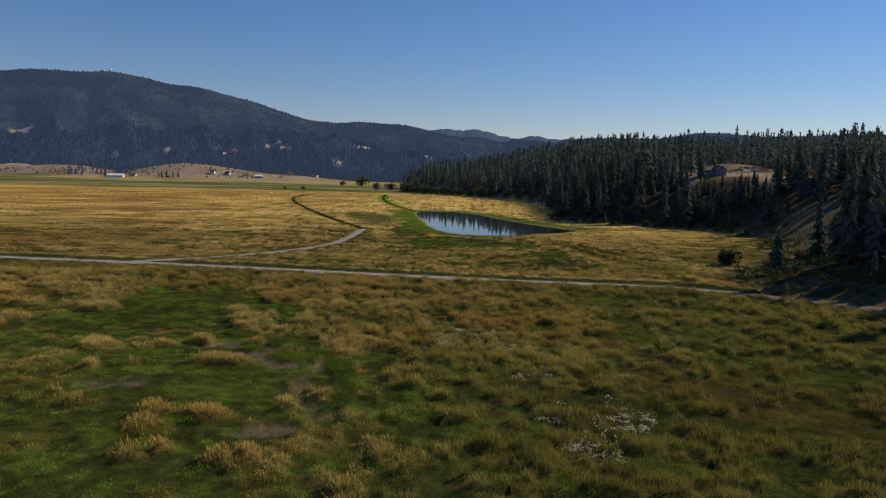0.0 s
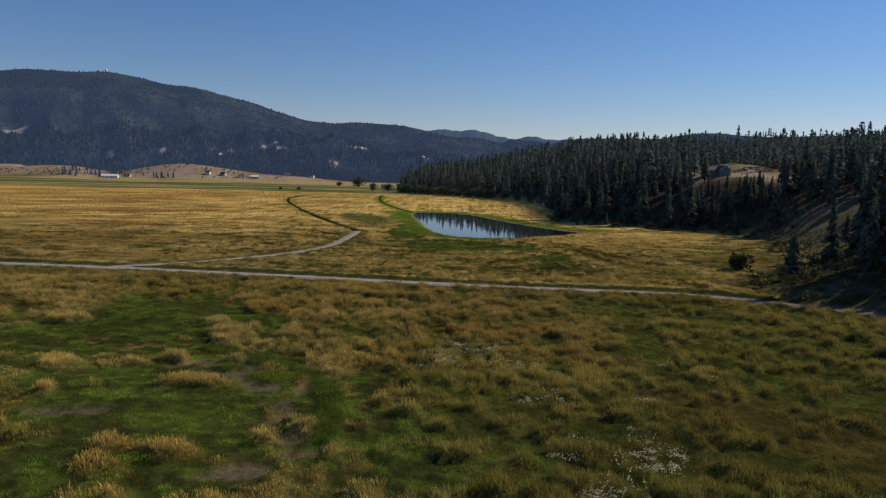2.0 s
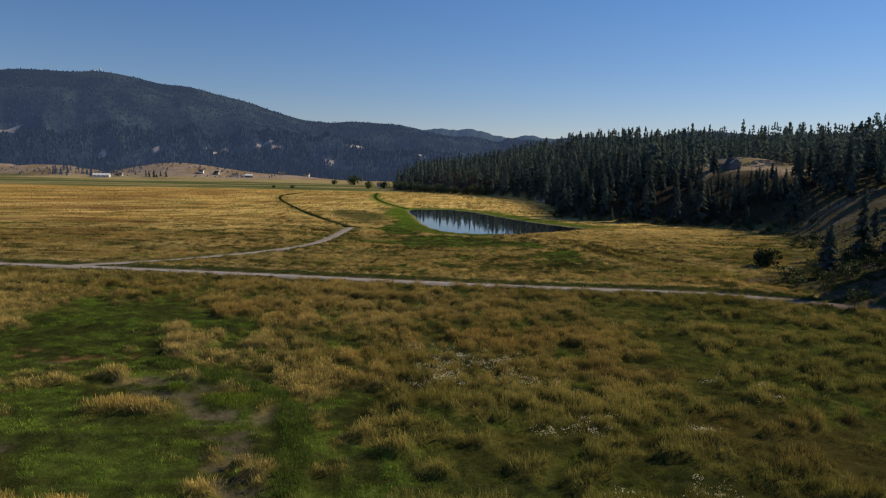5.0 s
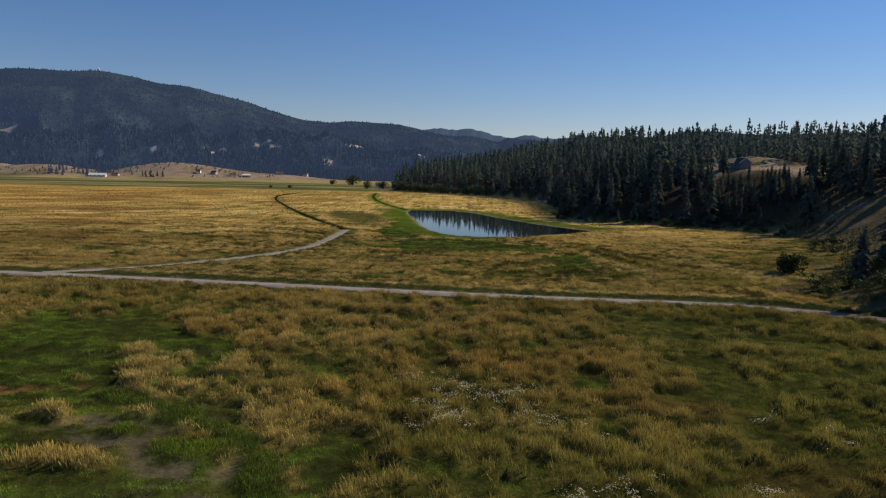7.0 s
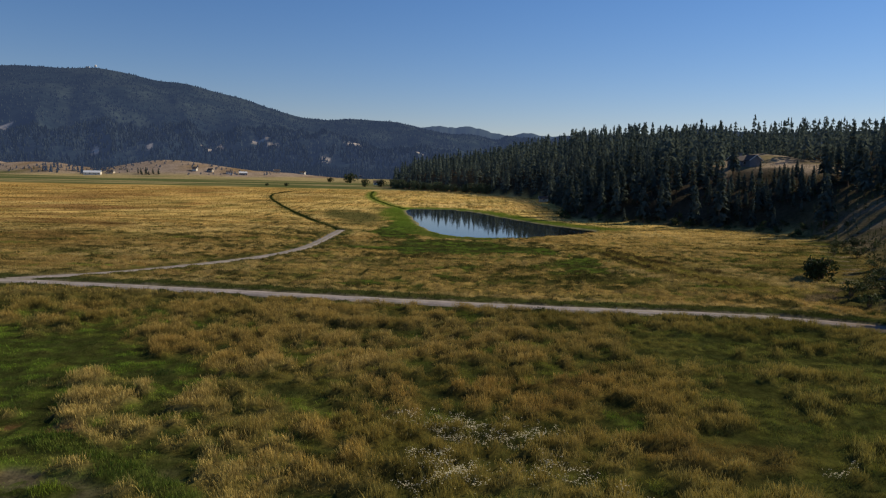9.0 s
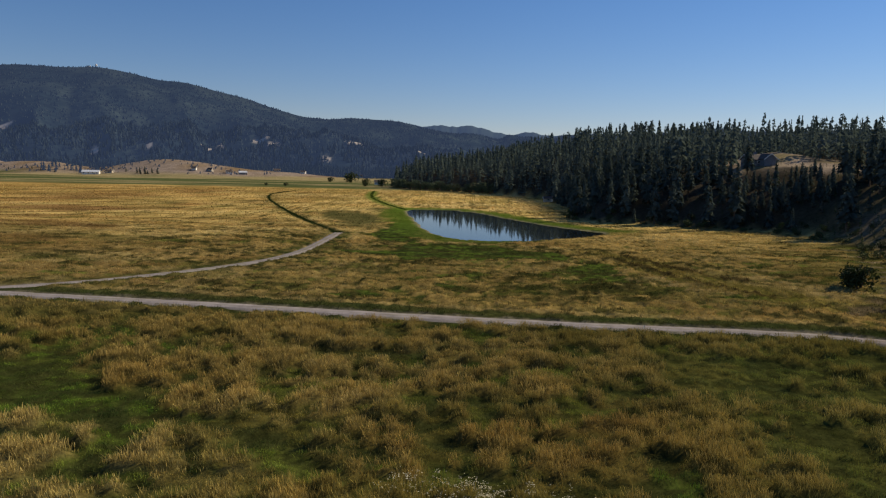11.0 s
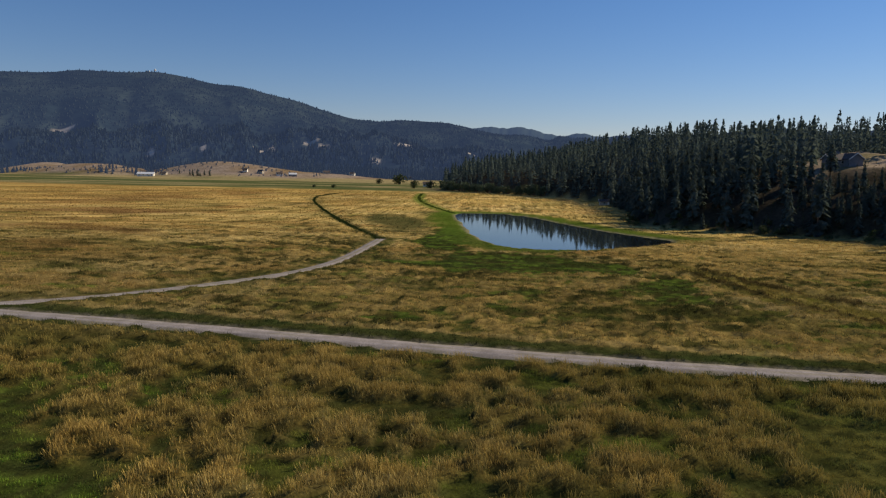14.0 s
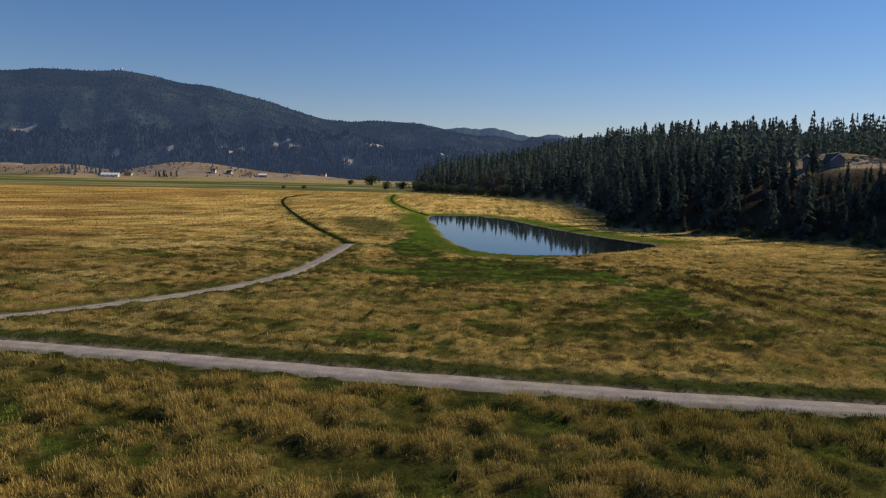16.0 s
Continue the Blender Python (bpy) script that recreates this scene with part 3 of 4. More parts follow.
# soil tone, with the shade under the near grass darkened into it
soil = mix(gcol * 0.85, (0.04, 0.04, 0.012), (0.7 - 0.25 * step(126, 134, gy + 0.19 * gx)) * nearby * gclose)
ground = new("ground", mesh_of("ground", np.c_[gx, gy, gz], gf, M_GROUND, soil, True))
tagged(ground, "flat meadow of golden dry grass and green hollows", "ground", kind="structure")


def ribbon(name, line, half, lift, mat, label, category, worn_in=1.0):
    """A strip with a crowned middle and ragged edges."""
    pts = smooth_line(line, 1.5)
    way = np.gradient(pts, axis=0)
    way /= np.hypot(*way.T)[:, None]
    left = np.c_[-way[:, 1], way[:, 0]]
    rows, tints = [], []
    for k, u in enumerate((-1.5, -1.0, -0.5, 0.0, 0.5, 1.0, 1.5)):
        wide = half * u
        if abs(u) >= 1.0:
            wide = wide + np.sign(u) * 0.7 * (fbm(pts[:, 0] / 2.5, pts[:, 1] / 2.5, 3, 3 * k) - 0.5)
        p = pts + left * np.reshape(wide, (-1, 1) if np.ndim(wide) else (1, 1))
        z = height(p[:, 0], p[:, 1], False) + lift * (-0.5, 0.9, 0.95, 1.15, 0.95, 0.9, -0.5)[k]
        rows.append(np.c_[p, z])
        worn = (0.0, 0.5, 1.0, 0.25 if half < 1.2 else 0.6, 1.0, 0.5, 0.0)[k] * worn_in
        weeds = step(0.45, 0.6, fbm(p[:, 0] / 3, p[:, 1] / 3, 3, 5)) * (1 - worn) * 0.7
        tints.append(mix(mix(np.tile((0.25, 0.215, 0.165), (len(p), 1)), (0.31, 0.275, 0.268), np.full(len(p), worn)), (0.20, 0.18, 0.07), weeds) * (0.75 if worn_in < 0.5 else 1.0) * mix(np.ones((len(p), 3)), (0.62, 0.52, 0.44), step(40, 56, p[:, 0])))
    v = np.stack(rows, 1).reshape(-1, 3)
    n = len(pts)
    i = (np.arange(n - 1)[:, None] * 7 + np.arange(6)[None]).ravel()
    ob = new(name, mesh_of(name, v, np.stack([i, i + 1, i + 8, i + 7], 1), mat, np.stack(tints, 1).reshape(-1, 3), True))
    return tagged(ob, label, category, kind="structure")


ribbon("road", ROAD, 1.25, 0.24, M_GRAVEL, "straight pale gravel farm road across the meadow", "road")
ribbon("track", TRACK, 1.1, 0.2, M_GRAVEL, "curving pale gravel track off the farm road", "track")

ribbon("lane", LANE, 0.42, 0.14, M_GRAVEL, "dusty overgrown lane along the foot of the hill", "track", 0.2)

# water
ring = POND_LINE
wx, wy, wf = grid(np.linspace(-30, 70, 30), np.linspace(205, 365, 40))
water = new("pond", mesh_of("pond", np.c_[wx, wy, np.full(len(wx), -0.28)], wf, M_WATER))
tagged(water, "still dark pond that mirrors sky and pines", "pond", kind="structure")

# ---- mountains ----
# direction in degrees from +y, and the ridge's height in metres at 3400 m
RIDGE = [(-75, 300), (-50, 330), (-35.5, 373), (-31.9, 384), (-30.3, 402), (-26.8, 406), (-25.1, 418), (-23.1, 403), (-21.1, 377), (-19.2, 374),
         (-17.1, 343), (-15.0, 318), (-12.9, 277), (-10.7, 243), (-8.5, 234), (-7.2, 245), (-3.3, 235), (-1.7, 213), (0.5, 216),
         (2.8, 219), (4.2, 199), (5.4, 174), (7.1, 194), (8.4, 178), (13, 190), (16.7, 187), (19.5, 217), (21, 217), (24, 200), (50, 220), (75, 260)]


def ridge_at(az):
    return np.interp(az, *zip(*RIDGE))


def mountain(az, r):
    """Height of the mountains by direction and distance."""
    crest = sum(ridge_at(az + s) for s in (-0.5, 0, 0.5)) / 3 + 1
    crest = crest * (1 - 0.16 * step(-2.6, 1.5, az) * step(5.6, 4.6, az)) * (1 - 0.1 * step(5.8, 6.6, az) * step(10, 8.8, az))
    u = np.clip((r - 1250) / 2150, 0, 1.4)
    rise = np.where(u < 1, u ** 1.35 * (1 - 0.25 * u) / 0.75, 1 - 1.2 * (u - 1))
    x, y = r * np.sin(np.radians(az)), r * np.cos(np.radians(az))
    folds = fbm(x / 420, y / 420, 5, 13) - 0.5
    z = crest * rise + 190 * folds * np.clip(u * 2.2, 0, 1) * np.clip(1.02 - u, 0, 1)
    spur = 1 - np.abs(2 * fbm(az / 3.4 + 0.5 * folds, r / 1900, 3, 71) - 1)
    z = z + 75 * (spur - 0.75) * np.clip(u * 3, 0, 1) * np.clip(1.0 - u, 0, 1)
    z = z + 55 * step(1250, 1500, r) * step(2100, 1600, r) * fbm(az / 3.1, r / 700, 3, 23) * step(6, -6, az)
    return z - 3


# grassy clearings on the slopes: direction, steepness of the view, half width in degrees, half depth in metres
PATCHES = [(-17.4, 0.0185, 0.45, 14), (-16.6, 0.0215, 0.4, 18), (-13.6, 0.0285, 0.6, 14), (-12.6, 0.0255, 0.5, 14), (-8.86, 0.010, 0.75, 12), (-30.8, 0.038, 0.7, 30),
           (-6.3, 0.030, 0.9, 40), (-25.0, 0.0105, 0.3, 25), (-21.4, 0.021, 0.25, 20), (-1.5, 0.022, 0.4, 40)]


def patch_place(a, el):
    r = np.arange(1260, 3400, 10.0)
    z = mountain(np.full(len(r), a), r) - 18
    up = np.nonzero(z / r >= el)[0]
    return float(r[up[0]]) if len(up) else 2400.0


PATCHES = [(a, patch_place(a, el), w, d) for a, el, w, d in PATCHES]


def cleared(az, r):
    most = np.zeros(len(az))
    ragged = 1.5 * (fbm(az * 5, r / 22, 4, 7) - 0.5)
    for a, r0, w, d in PATCHES:
        most = np.maximum(most, step(1.15, 0.75, np.hypot((az - a) / w, (r - r0) / d) + ragged))
    return most


az, rr, mf = grid(np.r_[np.linspace(-75, -43, 40), np.linspace(-42.5, 34, 560), np.linspace(35, 75, 40)], np.r_[np.linspace(1220, 3400, 90), np.linspace(3450, 3900, 8)])
mz = mountain(az, rr)
mtint = mix(np.tile((0.012, 0.019, 0.019), (len(az), 1)), (0.024, 0.033, 0.028), step(0.45, 0.68, fbm(az / 2.2, rr / 230, 5, 29)))
mtint = mix(mtint, (0.34, 0.29, 0.23), cleared(az, rr))
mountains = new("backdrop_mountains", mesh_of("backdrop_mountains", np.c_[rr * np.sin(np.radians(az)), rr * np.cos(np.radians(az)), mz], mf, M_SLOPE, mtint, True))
tagged(mountains, "long hazy blue mountain range covered in conifers", "mountain", kind="structure")


# a second range farther off, behind the gap
def far_range(az, r):
    crest = sum(ridge_at(az + s) for s in (-0.7, -0.3, 0, 0.3, 0.7)) / 5 * 4450 / 3400 * step(-9, -3, az) * step(12.5, 9.5, az) + 22 * (fbm(az * 1.6, az * 0 + 3, 4, 9) - 0.5)
    u = np.clip((r - 3700) / 750, 0, 1.5)
    x, y = r * np.sin(np.radians(az)), r * np.cos(np.radians(az))
    return crest * np.where(u < 1, u, 1 - 0.6 * (u - 1)) + 60 * (fbm(x / 260, y / 260, 4, 55) - 0.5) * np.clip(u * 2, 0, 1) * np.clip(1 - u, 0, 1) - 2


az, rr, mf = grid(np.linspace(-10, 13, 240), np.linspace(3700, 4700, 24))
hue = np.tile((0.03, 0.042, 0.036), (len(az), 1))
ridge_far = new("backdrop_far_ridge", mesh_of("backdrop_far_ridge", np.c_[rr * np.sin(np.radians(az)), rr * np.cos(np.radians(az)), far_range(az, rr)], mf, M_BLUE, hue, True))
tagged(ridge_far, "farther pale blue forested ridge behind the gap", "mountain", kind="structure")


# ---- conifers ----
def turned(rng, n):
    a = rng.rand(n) * 2 * np.pi
    return np.cos(a), np.sin(a)


def tube(path, radii, sides):
    """A tapered tube along a path; returns corners and triangles."""
    path = np.array(path, float)
    v, f = [], []
    for p, r in zip(path, radii):
        for k in range(sides):
            a = 2 * math.pi * k / sides
            v.append((p[0] + r * math.cos(a), p[1] + r * math.sin(a), p[2]))
    for i in range(len(path) - 1):
        for k in range(sides):
            a, b = i * sides + k, i * sides + (k + 1) % sides
            f += [(a, b, b + sides), (a, b + sides, a + sides)]
    return v, f


def pine_parts(seed, tall, wide, bare, shape, clusters=3):
    """Trunk with limbs, and a crown of needle clumps, for a conifer of that height."""
    rng = np.random.RandomState(seed)
    lean = rng.randn(2) * 0.012 * tall
    zz = np.linspace(0, 1, 7)
    spine = [(lean[0] * z * z, lean[1] * z * z, tall * z) for z in zz]
    tv, tf = tube(spine, [0.017 * tall * (1 - 0.93 * z) + (0.006 * tall if z == 0 else 0) for z in zz], 7)
    cv, cf = [], []
    levels = int(20 + tall * 0.35)
    for i in range(levels):
        z = bare + (1 - bare) * (i + rng.rand() * 0.8) / levels
        rel = (z - bare) / (1 - bare)
        reach = wide * tall * ((1 - rel) ** shape) * min(1, 0.45 + 3.2 * rel) + 0.012 * tall
        for b in range(rng.randint(4, 8) if rel < 0.85 else 3):
            a = rng.rand() * 2 * math.pi
            length = reach * (0.55 + 0.6 * rng.rand())
            if rng.rand() < 0.06:
                continue
            drop = (-0.22 + 0.5 * rel + 0.15 * rng.randn()) * length
            out = np.array([math.cos(a), math.sin(a), 0])
            root = np.array([lean[0] * z * z, lean[1] * z * z, z * tall])
            tip = root + out * length + (0, 0, drop)
            if rel < 0.5 and b < 3:
                n = len(tv)
                w = 0.0035 * tall
                side = np.array([-out[1], out[0], 0]) * w
                tv += [tuple(root + side), tuple(root - side), tuple(root + (0, 0, w * 2)), tuple(root + (tip - root) * 0.8)]
                tf += [(n, n + 1, n + 3), (n + 1, n + 2, n + 3), (n + 2, n, n + 3)]
            for c in range(clusters):
                u = 0.3 + 0.7 * (c + rng.rand()) / clusters
                mid = root + (tip - root) * u + rng.randn(3) * 0.016 * tall
                size = tall * (0.040 + 0.024 * rng.rand()) * (1.15 - 0.78 * rel)
                for _ in range(2):
                    d1 = rng.randn(3) * 0.18 + out * (0.75 - 0.35 * rel) + (0, 0, -0.42 - 0.4 * rel)
                    d2 = rng.randn(3) * 0.18 + (-out[1], out[0], 0)
                    d1, d2 = d1 / np.linalg.norm(d1), d2 / np.linalg.norm(d2)
                    n = len(cv)
                    cv += [tuple(mid - d1 * size * 0.7 + d2 * size * 0.3), tuple(mid + d2 * size * 0.75), tuple(mid + d1 * size * 1.25), tuple(mid - d2 * size * 0.7)]
                    cf += [(n, n + 1, n + 2), (n, n + 2, n + 3)]
    n = len(cv)
    cv += [(lean[0], lean[1], tall * 1.02), (lean[0] + 0.02 * tall, lean[1], tall * 0.93), (lean[0] - 0.015 * tall, lean[1] + 0.015 * tall, tall * 0.93), (lean[0] - 0.01 * tall, lean[1] - 0.02 * tall, tall * 0.93)]
    cf += [(n, n + 1, n + 2), (n, n + 2, n + 3), (n, n + 3, n + 1)]
    return (tv, tf), (cv, cf)


def part(name, me, parent, label=""):
    ob = new(name, me)
    ob.parent = parent
    return tagged(ob, label) if label else ob


def tree_model(name, label, category, group, made, crown_mat):
    root = new(name)
    root.empty_display_size = 0.5
    (tv, tf), (cv, cf) = made
    part("trunk", mesh_of("trunk", tv, tf, M_BARK, None, True), root)
    part("crown", mesh_of("crown", cv, cf, crown_mat), root)
    return tagged(root, label, category, group)


PINES = [tree_model("pine_tree", label, "tree", "pines on the hillside", pine_parts(seed, tall, wide, bare, shape), M_NEEDLE)
         for seed, tall, wide, bare, shape, label in (
    (1, 19, 0.2, 0.08, 0.95, "tall dark green pine with a full conical crown"), (2, 22, 0.165, 0.05, 1.0, "tall narrow dark green fir on the slope"),
    (3, 17, 0.215, 0.16, 0.8, "broad dark green pine with a bare lower trunk"), (4, 20, 0.19, 0.04, 1.0, "dark green fir branched down to the ground"),
    (5, 14, 0.21, 0.06, 0.95, "young dark green pine with a dense crown"), (6, 23, 0.18, 0.22, 0.8, "tall old pine with a high open crown"))]

rng = np.random.RandomState(11)
CLEARINGS = [(122, 287, 19, 10), (136, 306, 24, 14), (130, 328, 18, 24), (108, 196, 15, 24), (124, 226, 16, 10), (100, 226, 8, 9), (140, 290, 14, 11), (110, 284, 15, 9), (128, 294, 14, 9), (152, 312, 20, 11), (122, 304, 22, 12), (140, 320, 26, 13), (152, 302, 16, 11), (110, 200, 14, 18)]


def scatter(n, x0, x1, y0, y1, gap, keep):
    """Places at least a gap apart where keep(x, y) allows."""
    px, py = rng.uniform(x0, x1, n), rng.uniform(y0, y1, n)
    ok = keep(px, py)
    cells, out = {}, []
    for x, y in zip(px[ok], py[ok]):
        i, j = int(x // gap), int(y // gap)
        if all((x - a) ** 2 + (y - b) ** 2 > gap * gap for di in (-1, 0, 1) for dj in (-1, 0, 1) for a, b in cells.get((i + di, j + dj), ())):
            cells.setdefault((i, j), []).append((x, y))
            out.append((x, y))
    return np.array(out)


def wooded(x, y):
    up = hill(x, y)[1]
    ok = up > 2.5
    for cx, cy, rx, ry in CLEARINGS:
        ok &= ((x - cx) / rx) ** 2 + ((y - cy) / ry) ** 2 > 1
    ok &= ((y > 264) | (rng.rand(len(x)) < 0.3)) & ((y > 254) | (x < 92) | (rng.rand(len(x)) < 0.42)) & ((y > 212) | ((x > 106) & (rng.rand(len(x)) < 0.3)))
    return ok


spots_near = scatter(16000, 48, 260, 85, 420, 5.2, wooded)
order = np.argsort(hill(spots_near[:, 0], spots_near[:, 1])[1] + 0.10 * spots_near[:, 1])
near_trees, mid_trees = spots_near[order[:185]], spots_near[order[185:]]


def plant(models, places, low=0.75, high=1.15, lower_by_house=False):
    used = set()
    for x, y in places:
        k = rng.randint(len(models))
        s = rng.uniform(low, high) * (0.62 if 92 < x < 126 and 252 < y < 294 and lower_by_house else 1)
        m = Matrix.Translation((x, y, float(height(x, y)[0]) - 0.1)) @ Matrix.Rotation(rng.rand() * 6.28, 4, "Z") @ Matrix.Diagonal((s, s, s * rng.uniform(0.92, 1.1), 1))
        if k in used:
            copy_thing(models[k], m)
        else:
            used.add(k)
            models[k].matrix_basis = m


BANK_TREES = [(80, 134), (75, 129), (83, 127), (82, 143), (87, 150), (89, 138), (90, 121), (98, 112), (96, 134), (104, 126), (92, 98), (110, 108), (106, 146), (116, 134),
              (78, 124), (73, 118), (92, 172), (104, 187), (99, 163), (113, 178), (116, 170), (124, 186), (84, 122), (90, 145)]
plant(PINES, near_trees, 0.58, 0.95, True)


LOW_TREES = [(98, 276), (102, 271), (106, 277), (110, 273), (118, 274), (95, 281)]
SHADE_TREES = [(x, y) for x, y in scatter(1000, 72, 118, 90, 172, 5.4, lambda x, y: (hill(x, y)[1] > 2) & (x > 0.6 * y - 5 * (y > 146) + 12 * (y < 118)) & (x < 0.6 * y + 20 + 10 * (y < 118)))]
LOW_TREES += [(x, y) for x, y in scatter(420, 92, 124, 260, 286, 3.6, lambda x, y: (hill(x, y)[1] > 4) & (y < 289 - 0.12 * np.abs(x - 108)))]
for k, (x, y) in enumerate(BANK_TREES + LOW_TREES + SHADE_TREES):
    s = (0.85 if k < 6 else 0.62 if k < len(BANK_TREES) else 0.33 if k < len(BANK_TREES) + len(LOW_TREES) else 0.85) + 0.22 * rng.rand()
    copy_thing(PINES[(k * 5 + 1) % 6], Matrix.Translation((x, y, float(height(x, y)[0]) - 0.1)) @ Matrix.Rotation(rng.rand() * 6.28, 4, "Z") @ Matrix.Diagonal((s, s, s, 1)))
lone = copy_thing(PINES[0], Matrix.Translation((66.8, 139.8, float(height(66.8, 139.8)[0]) - 0.1)) @ Matrix.Diagonal((0.9, 0.9, 0.72, 1)))
tagged(lone, "small dark green pine alone on the bank above the road")


# the woods beyond: whole crowns of needle clumps, many trees in one mesh
def crown_kit(seed, wide, bare, shape, levels, arms):
    """Clumps of a crown one metre tall, as four corners each, and a thin trunk."""
    r = np.random.RandomState(seed)
    quads = []
    for i in range(levels):
        z = bare + (0.97 - bare) * ((i + 0.8 * r.rand()) / levels) ** 0.66
        rel = (z - bare) / (1 - bare)
        reach = wide * (1 - rel) ** shape * min(1, 0.5 + 3 * rel) + 0.012
        for b in range(arms):
            a = 6.283 * (b + r.rand()) / arms
            out = np.array([math.cos(a), math.sin(a), 0])
            mid = np.array([0, 0, z]) + out * reach * r.uniform(0.4, 0.9) + (0, 0, 0.015 * r.randn())
            d1 = out * (0.7 - 0.4 * rel) + (0, 0, -0.5 - 0.5 * rel) + r.randn(3) * 0.15
            d2 = np.array([-out[1], out[0], 0]) + r.randn(3) * 0.15
            size = (0.052 + 0.025 * r.rand()) * (1.25 - 0.92 * rel)
            d1, d2 = d1 / np.linalg.norm(d1) * size, d2 / np.linalg.norm(d2) * size
            quads.append([mid - d1 * 0.8 + d2 * 0.2, mid + d2 * 0.8, mid + d1 * 1.3, mid - d2 * 0.75])
    for a in (0, 2.1, 4.2):
        o = np.array([math.cos(a), math.sin(a), 0])
        quads.append([o * 0.012 + (0, 0, 0.8), o * 0.02 + (0, 0, 0.87), np.array((0, 0, 1.0)), o * -0.01 + (0, 0, 0.87)])
        quads.append([o * 0.014, np.array([math.cos(a + 2.1), math.sin(a + 2.1), 0]) * 0.014, (0, 0, 0.85), (0, 0, 0.85 + 0.001 * a)])
    return np.array([[np.asarray(c, float) for c in q] for q in quads])


def stand(name, places, base, tall, label, mat, levels, arms):
    """A stand of conifers of several builds, each turned and sized by chance."""
    r = np.random.RandomState(len(places))
    kits = [crown_kit(40 + k, *form, levels, arms) for k, form in enumerate(((0.19, 0.06, 0.9), (0.15, 0.05, 1.0), (0.2, 0.16, 0.75), (0.17, 0.1, 0.9), (0.19, 0.2, 0.7), (0.14, 0.08, 0.9)))]
    pick = r.randint(len(kits), size=len(places))
    size = tall * r.uniform(0.55, 1.2, len(places)) * (1 + 0.12 * (r.rand(len(places)) > 0.9))
    turn = r.rand(len(places)) * 6.283
    verts = []
    for k, kit in enumerate(kits):
        at = np.nonzero(pick == k)[0]
        c, sn, h = np.cos(turn[at])[:, None], np.sin(turn[at])[:, None], size[at][:, None]
        fat = r.uniform(0.85, 1.25, len(at))[:, None]
        q = kit.reshape(-1, 3)
        x = (c * q[:, 0] - sn * q[:, 1]) * h * fat + places[at, :1]
        y = (sn * q[:, 0] + c * q[:, 1]) * h * fat + places[at, 1:2]
        verts.append(np.stack([x, y, q[:, 2] * h + base[at][:, None] - 0.4], 2).reshape(-1, 3))
    v = np.concatenate(verts)
    return tagged(new(name, mesh_of(name, v, np.arange(len(v)).reshape(-1, 4), mat)), label, "forest", kind="stuff")


# small far trees and brush, in tiers
def woods(name, places, base, tall, wide, tiers, sides, label, mat, sink=0.5):
    n = len(places)
    r = np.random.RandomState(len(places))
    h = tall * r.uniform(0.5, 1.2, n)
    w = wide * h * r.uniform(0.8, 1.25, n)
    verts, faces = [], []
    for t in range(tiers):
        top = h * (1 - t / tiers * 0.86)
        low = h * (1 - (t + 1.35) / tiers * 0.86) + h * 0.02 * r.randn(n)
        reach = w * ((t + 1) / tiers) ** 0.8
        turn = r.rand(n) * 6.28
        for k in range(sides):
            a0 = turn + 6.283 * k / sides
            a1 = turn + 6.283 * (k + 0.62 + 0.3 * r.rand(n)) / sides
            q = reach * r.uniform(0.6, 1.25, n)
            dz = h * 0.03 * r.randn(n)
            tri = np.stack([
                np.stack([0.06 * w * np.cos(a0), 0.06 * w * np.sin(a0), top], 1),
                np.stack([q * np.cos(a0), q * np.sin(a0), np.maximum(low + dz, 0)], 1),
                np.stack([q * np.cos(a1) * 0.92, q * np.sin(a1) * 0.92, np.maximum(low - dz, 0)], 1)], 1)
            tri[:, :, :2] += places[:, None, :]
            tri[:, :, 2] += (base - sink)[:, None]
            verts.append(tri)
    # tier by tier for each tree, so that a tree stays together
    v = np.stack(verts, 1).reshape(-1, 3)
    ob = new(name, mesh_of(name, v, np.arange(len(v)).reshape(-1, 3), mat))
    return tagged(ob, label, "forest", kind="stuff")


far_hill = scatter(40000, -60, 620, 330, 1000, 6.2, lambda x, y: (hill(x, y)[1] > 2) & (hill(x, y)[1] < 260) & ((y > 420) | (x > 260)))
more = np.concatenate([mid_trees, far_hill])
deep = hill(more[:, 0], more[:, 1])[1]
lower = np.exp(-((more[:, 0] - 150) / 45) ** 2 - ((more[:, 1] - 375) / 50) ** 2)
for rows, name, levels, arms, label in ((deep < 110, "forest_on_hill", 13, 5, "dense dark conifer forest over the long hill"), (deep >= 110, "forest_behind_crest", 8, 4, "dark conifers along and behind the hill's crest")):
    stand(name, more[rows], height(more[rows, 0], more[rows, 1]), (18 - 4 * lower + 3 * step(170, 130, more[:, 0]) * step(75, 115, more[:, 0]) * step(400, 450, more[:, 1]) - 2 * step(95, 15, more[:, 0]) * step(430, 480, more[:, 1]))[rows], label, M_WOODS, levels, arms)

brush = scatter(20000, 44, 150, 150, 335, 2.5, lambda x, y: (hill(x, y)[1] > 1.5) & (hill(x, y)[1] < 60) & (fbm(x / 12, y / 12, 3, 15) > 0.43 - 0.13 * ((y > 238) & (hill(x, y)[1] < 26)) + 0.1 * (((x - 122) / 26) ** 2 + ((y - 308) / 16) ** 2 < 1)))
stand("brush_on_slope", brush, height(brush[:, 0], brush[:, 1]), np.full(len(brush), 3.2) * (1 - 0.4 * (brush[:, 1] > 285)), "dark undergrowth and saplings beneath the pines", M_LEAF, 5, 4)
maz = rng.uniform(-42, 30, 26000)
mr = 1260 + 2170 * rng.rand(26000) ** 1.25
thin = fbm(maz / 2.4, mr / 260, 4, 37)
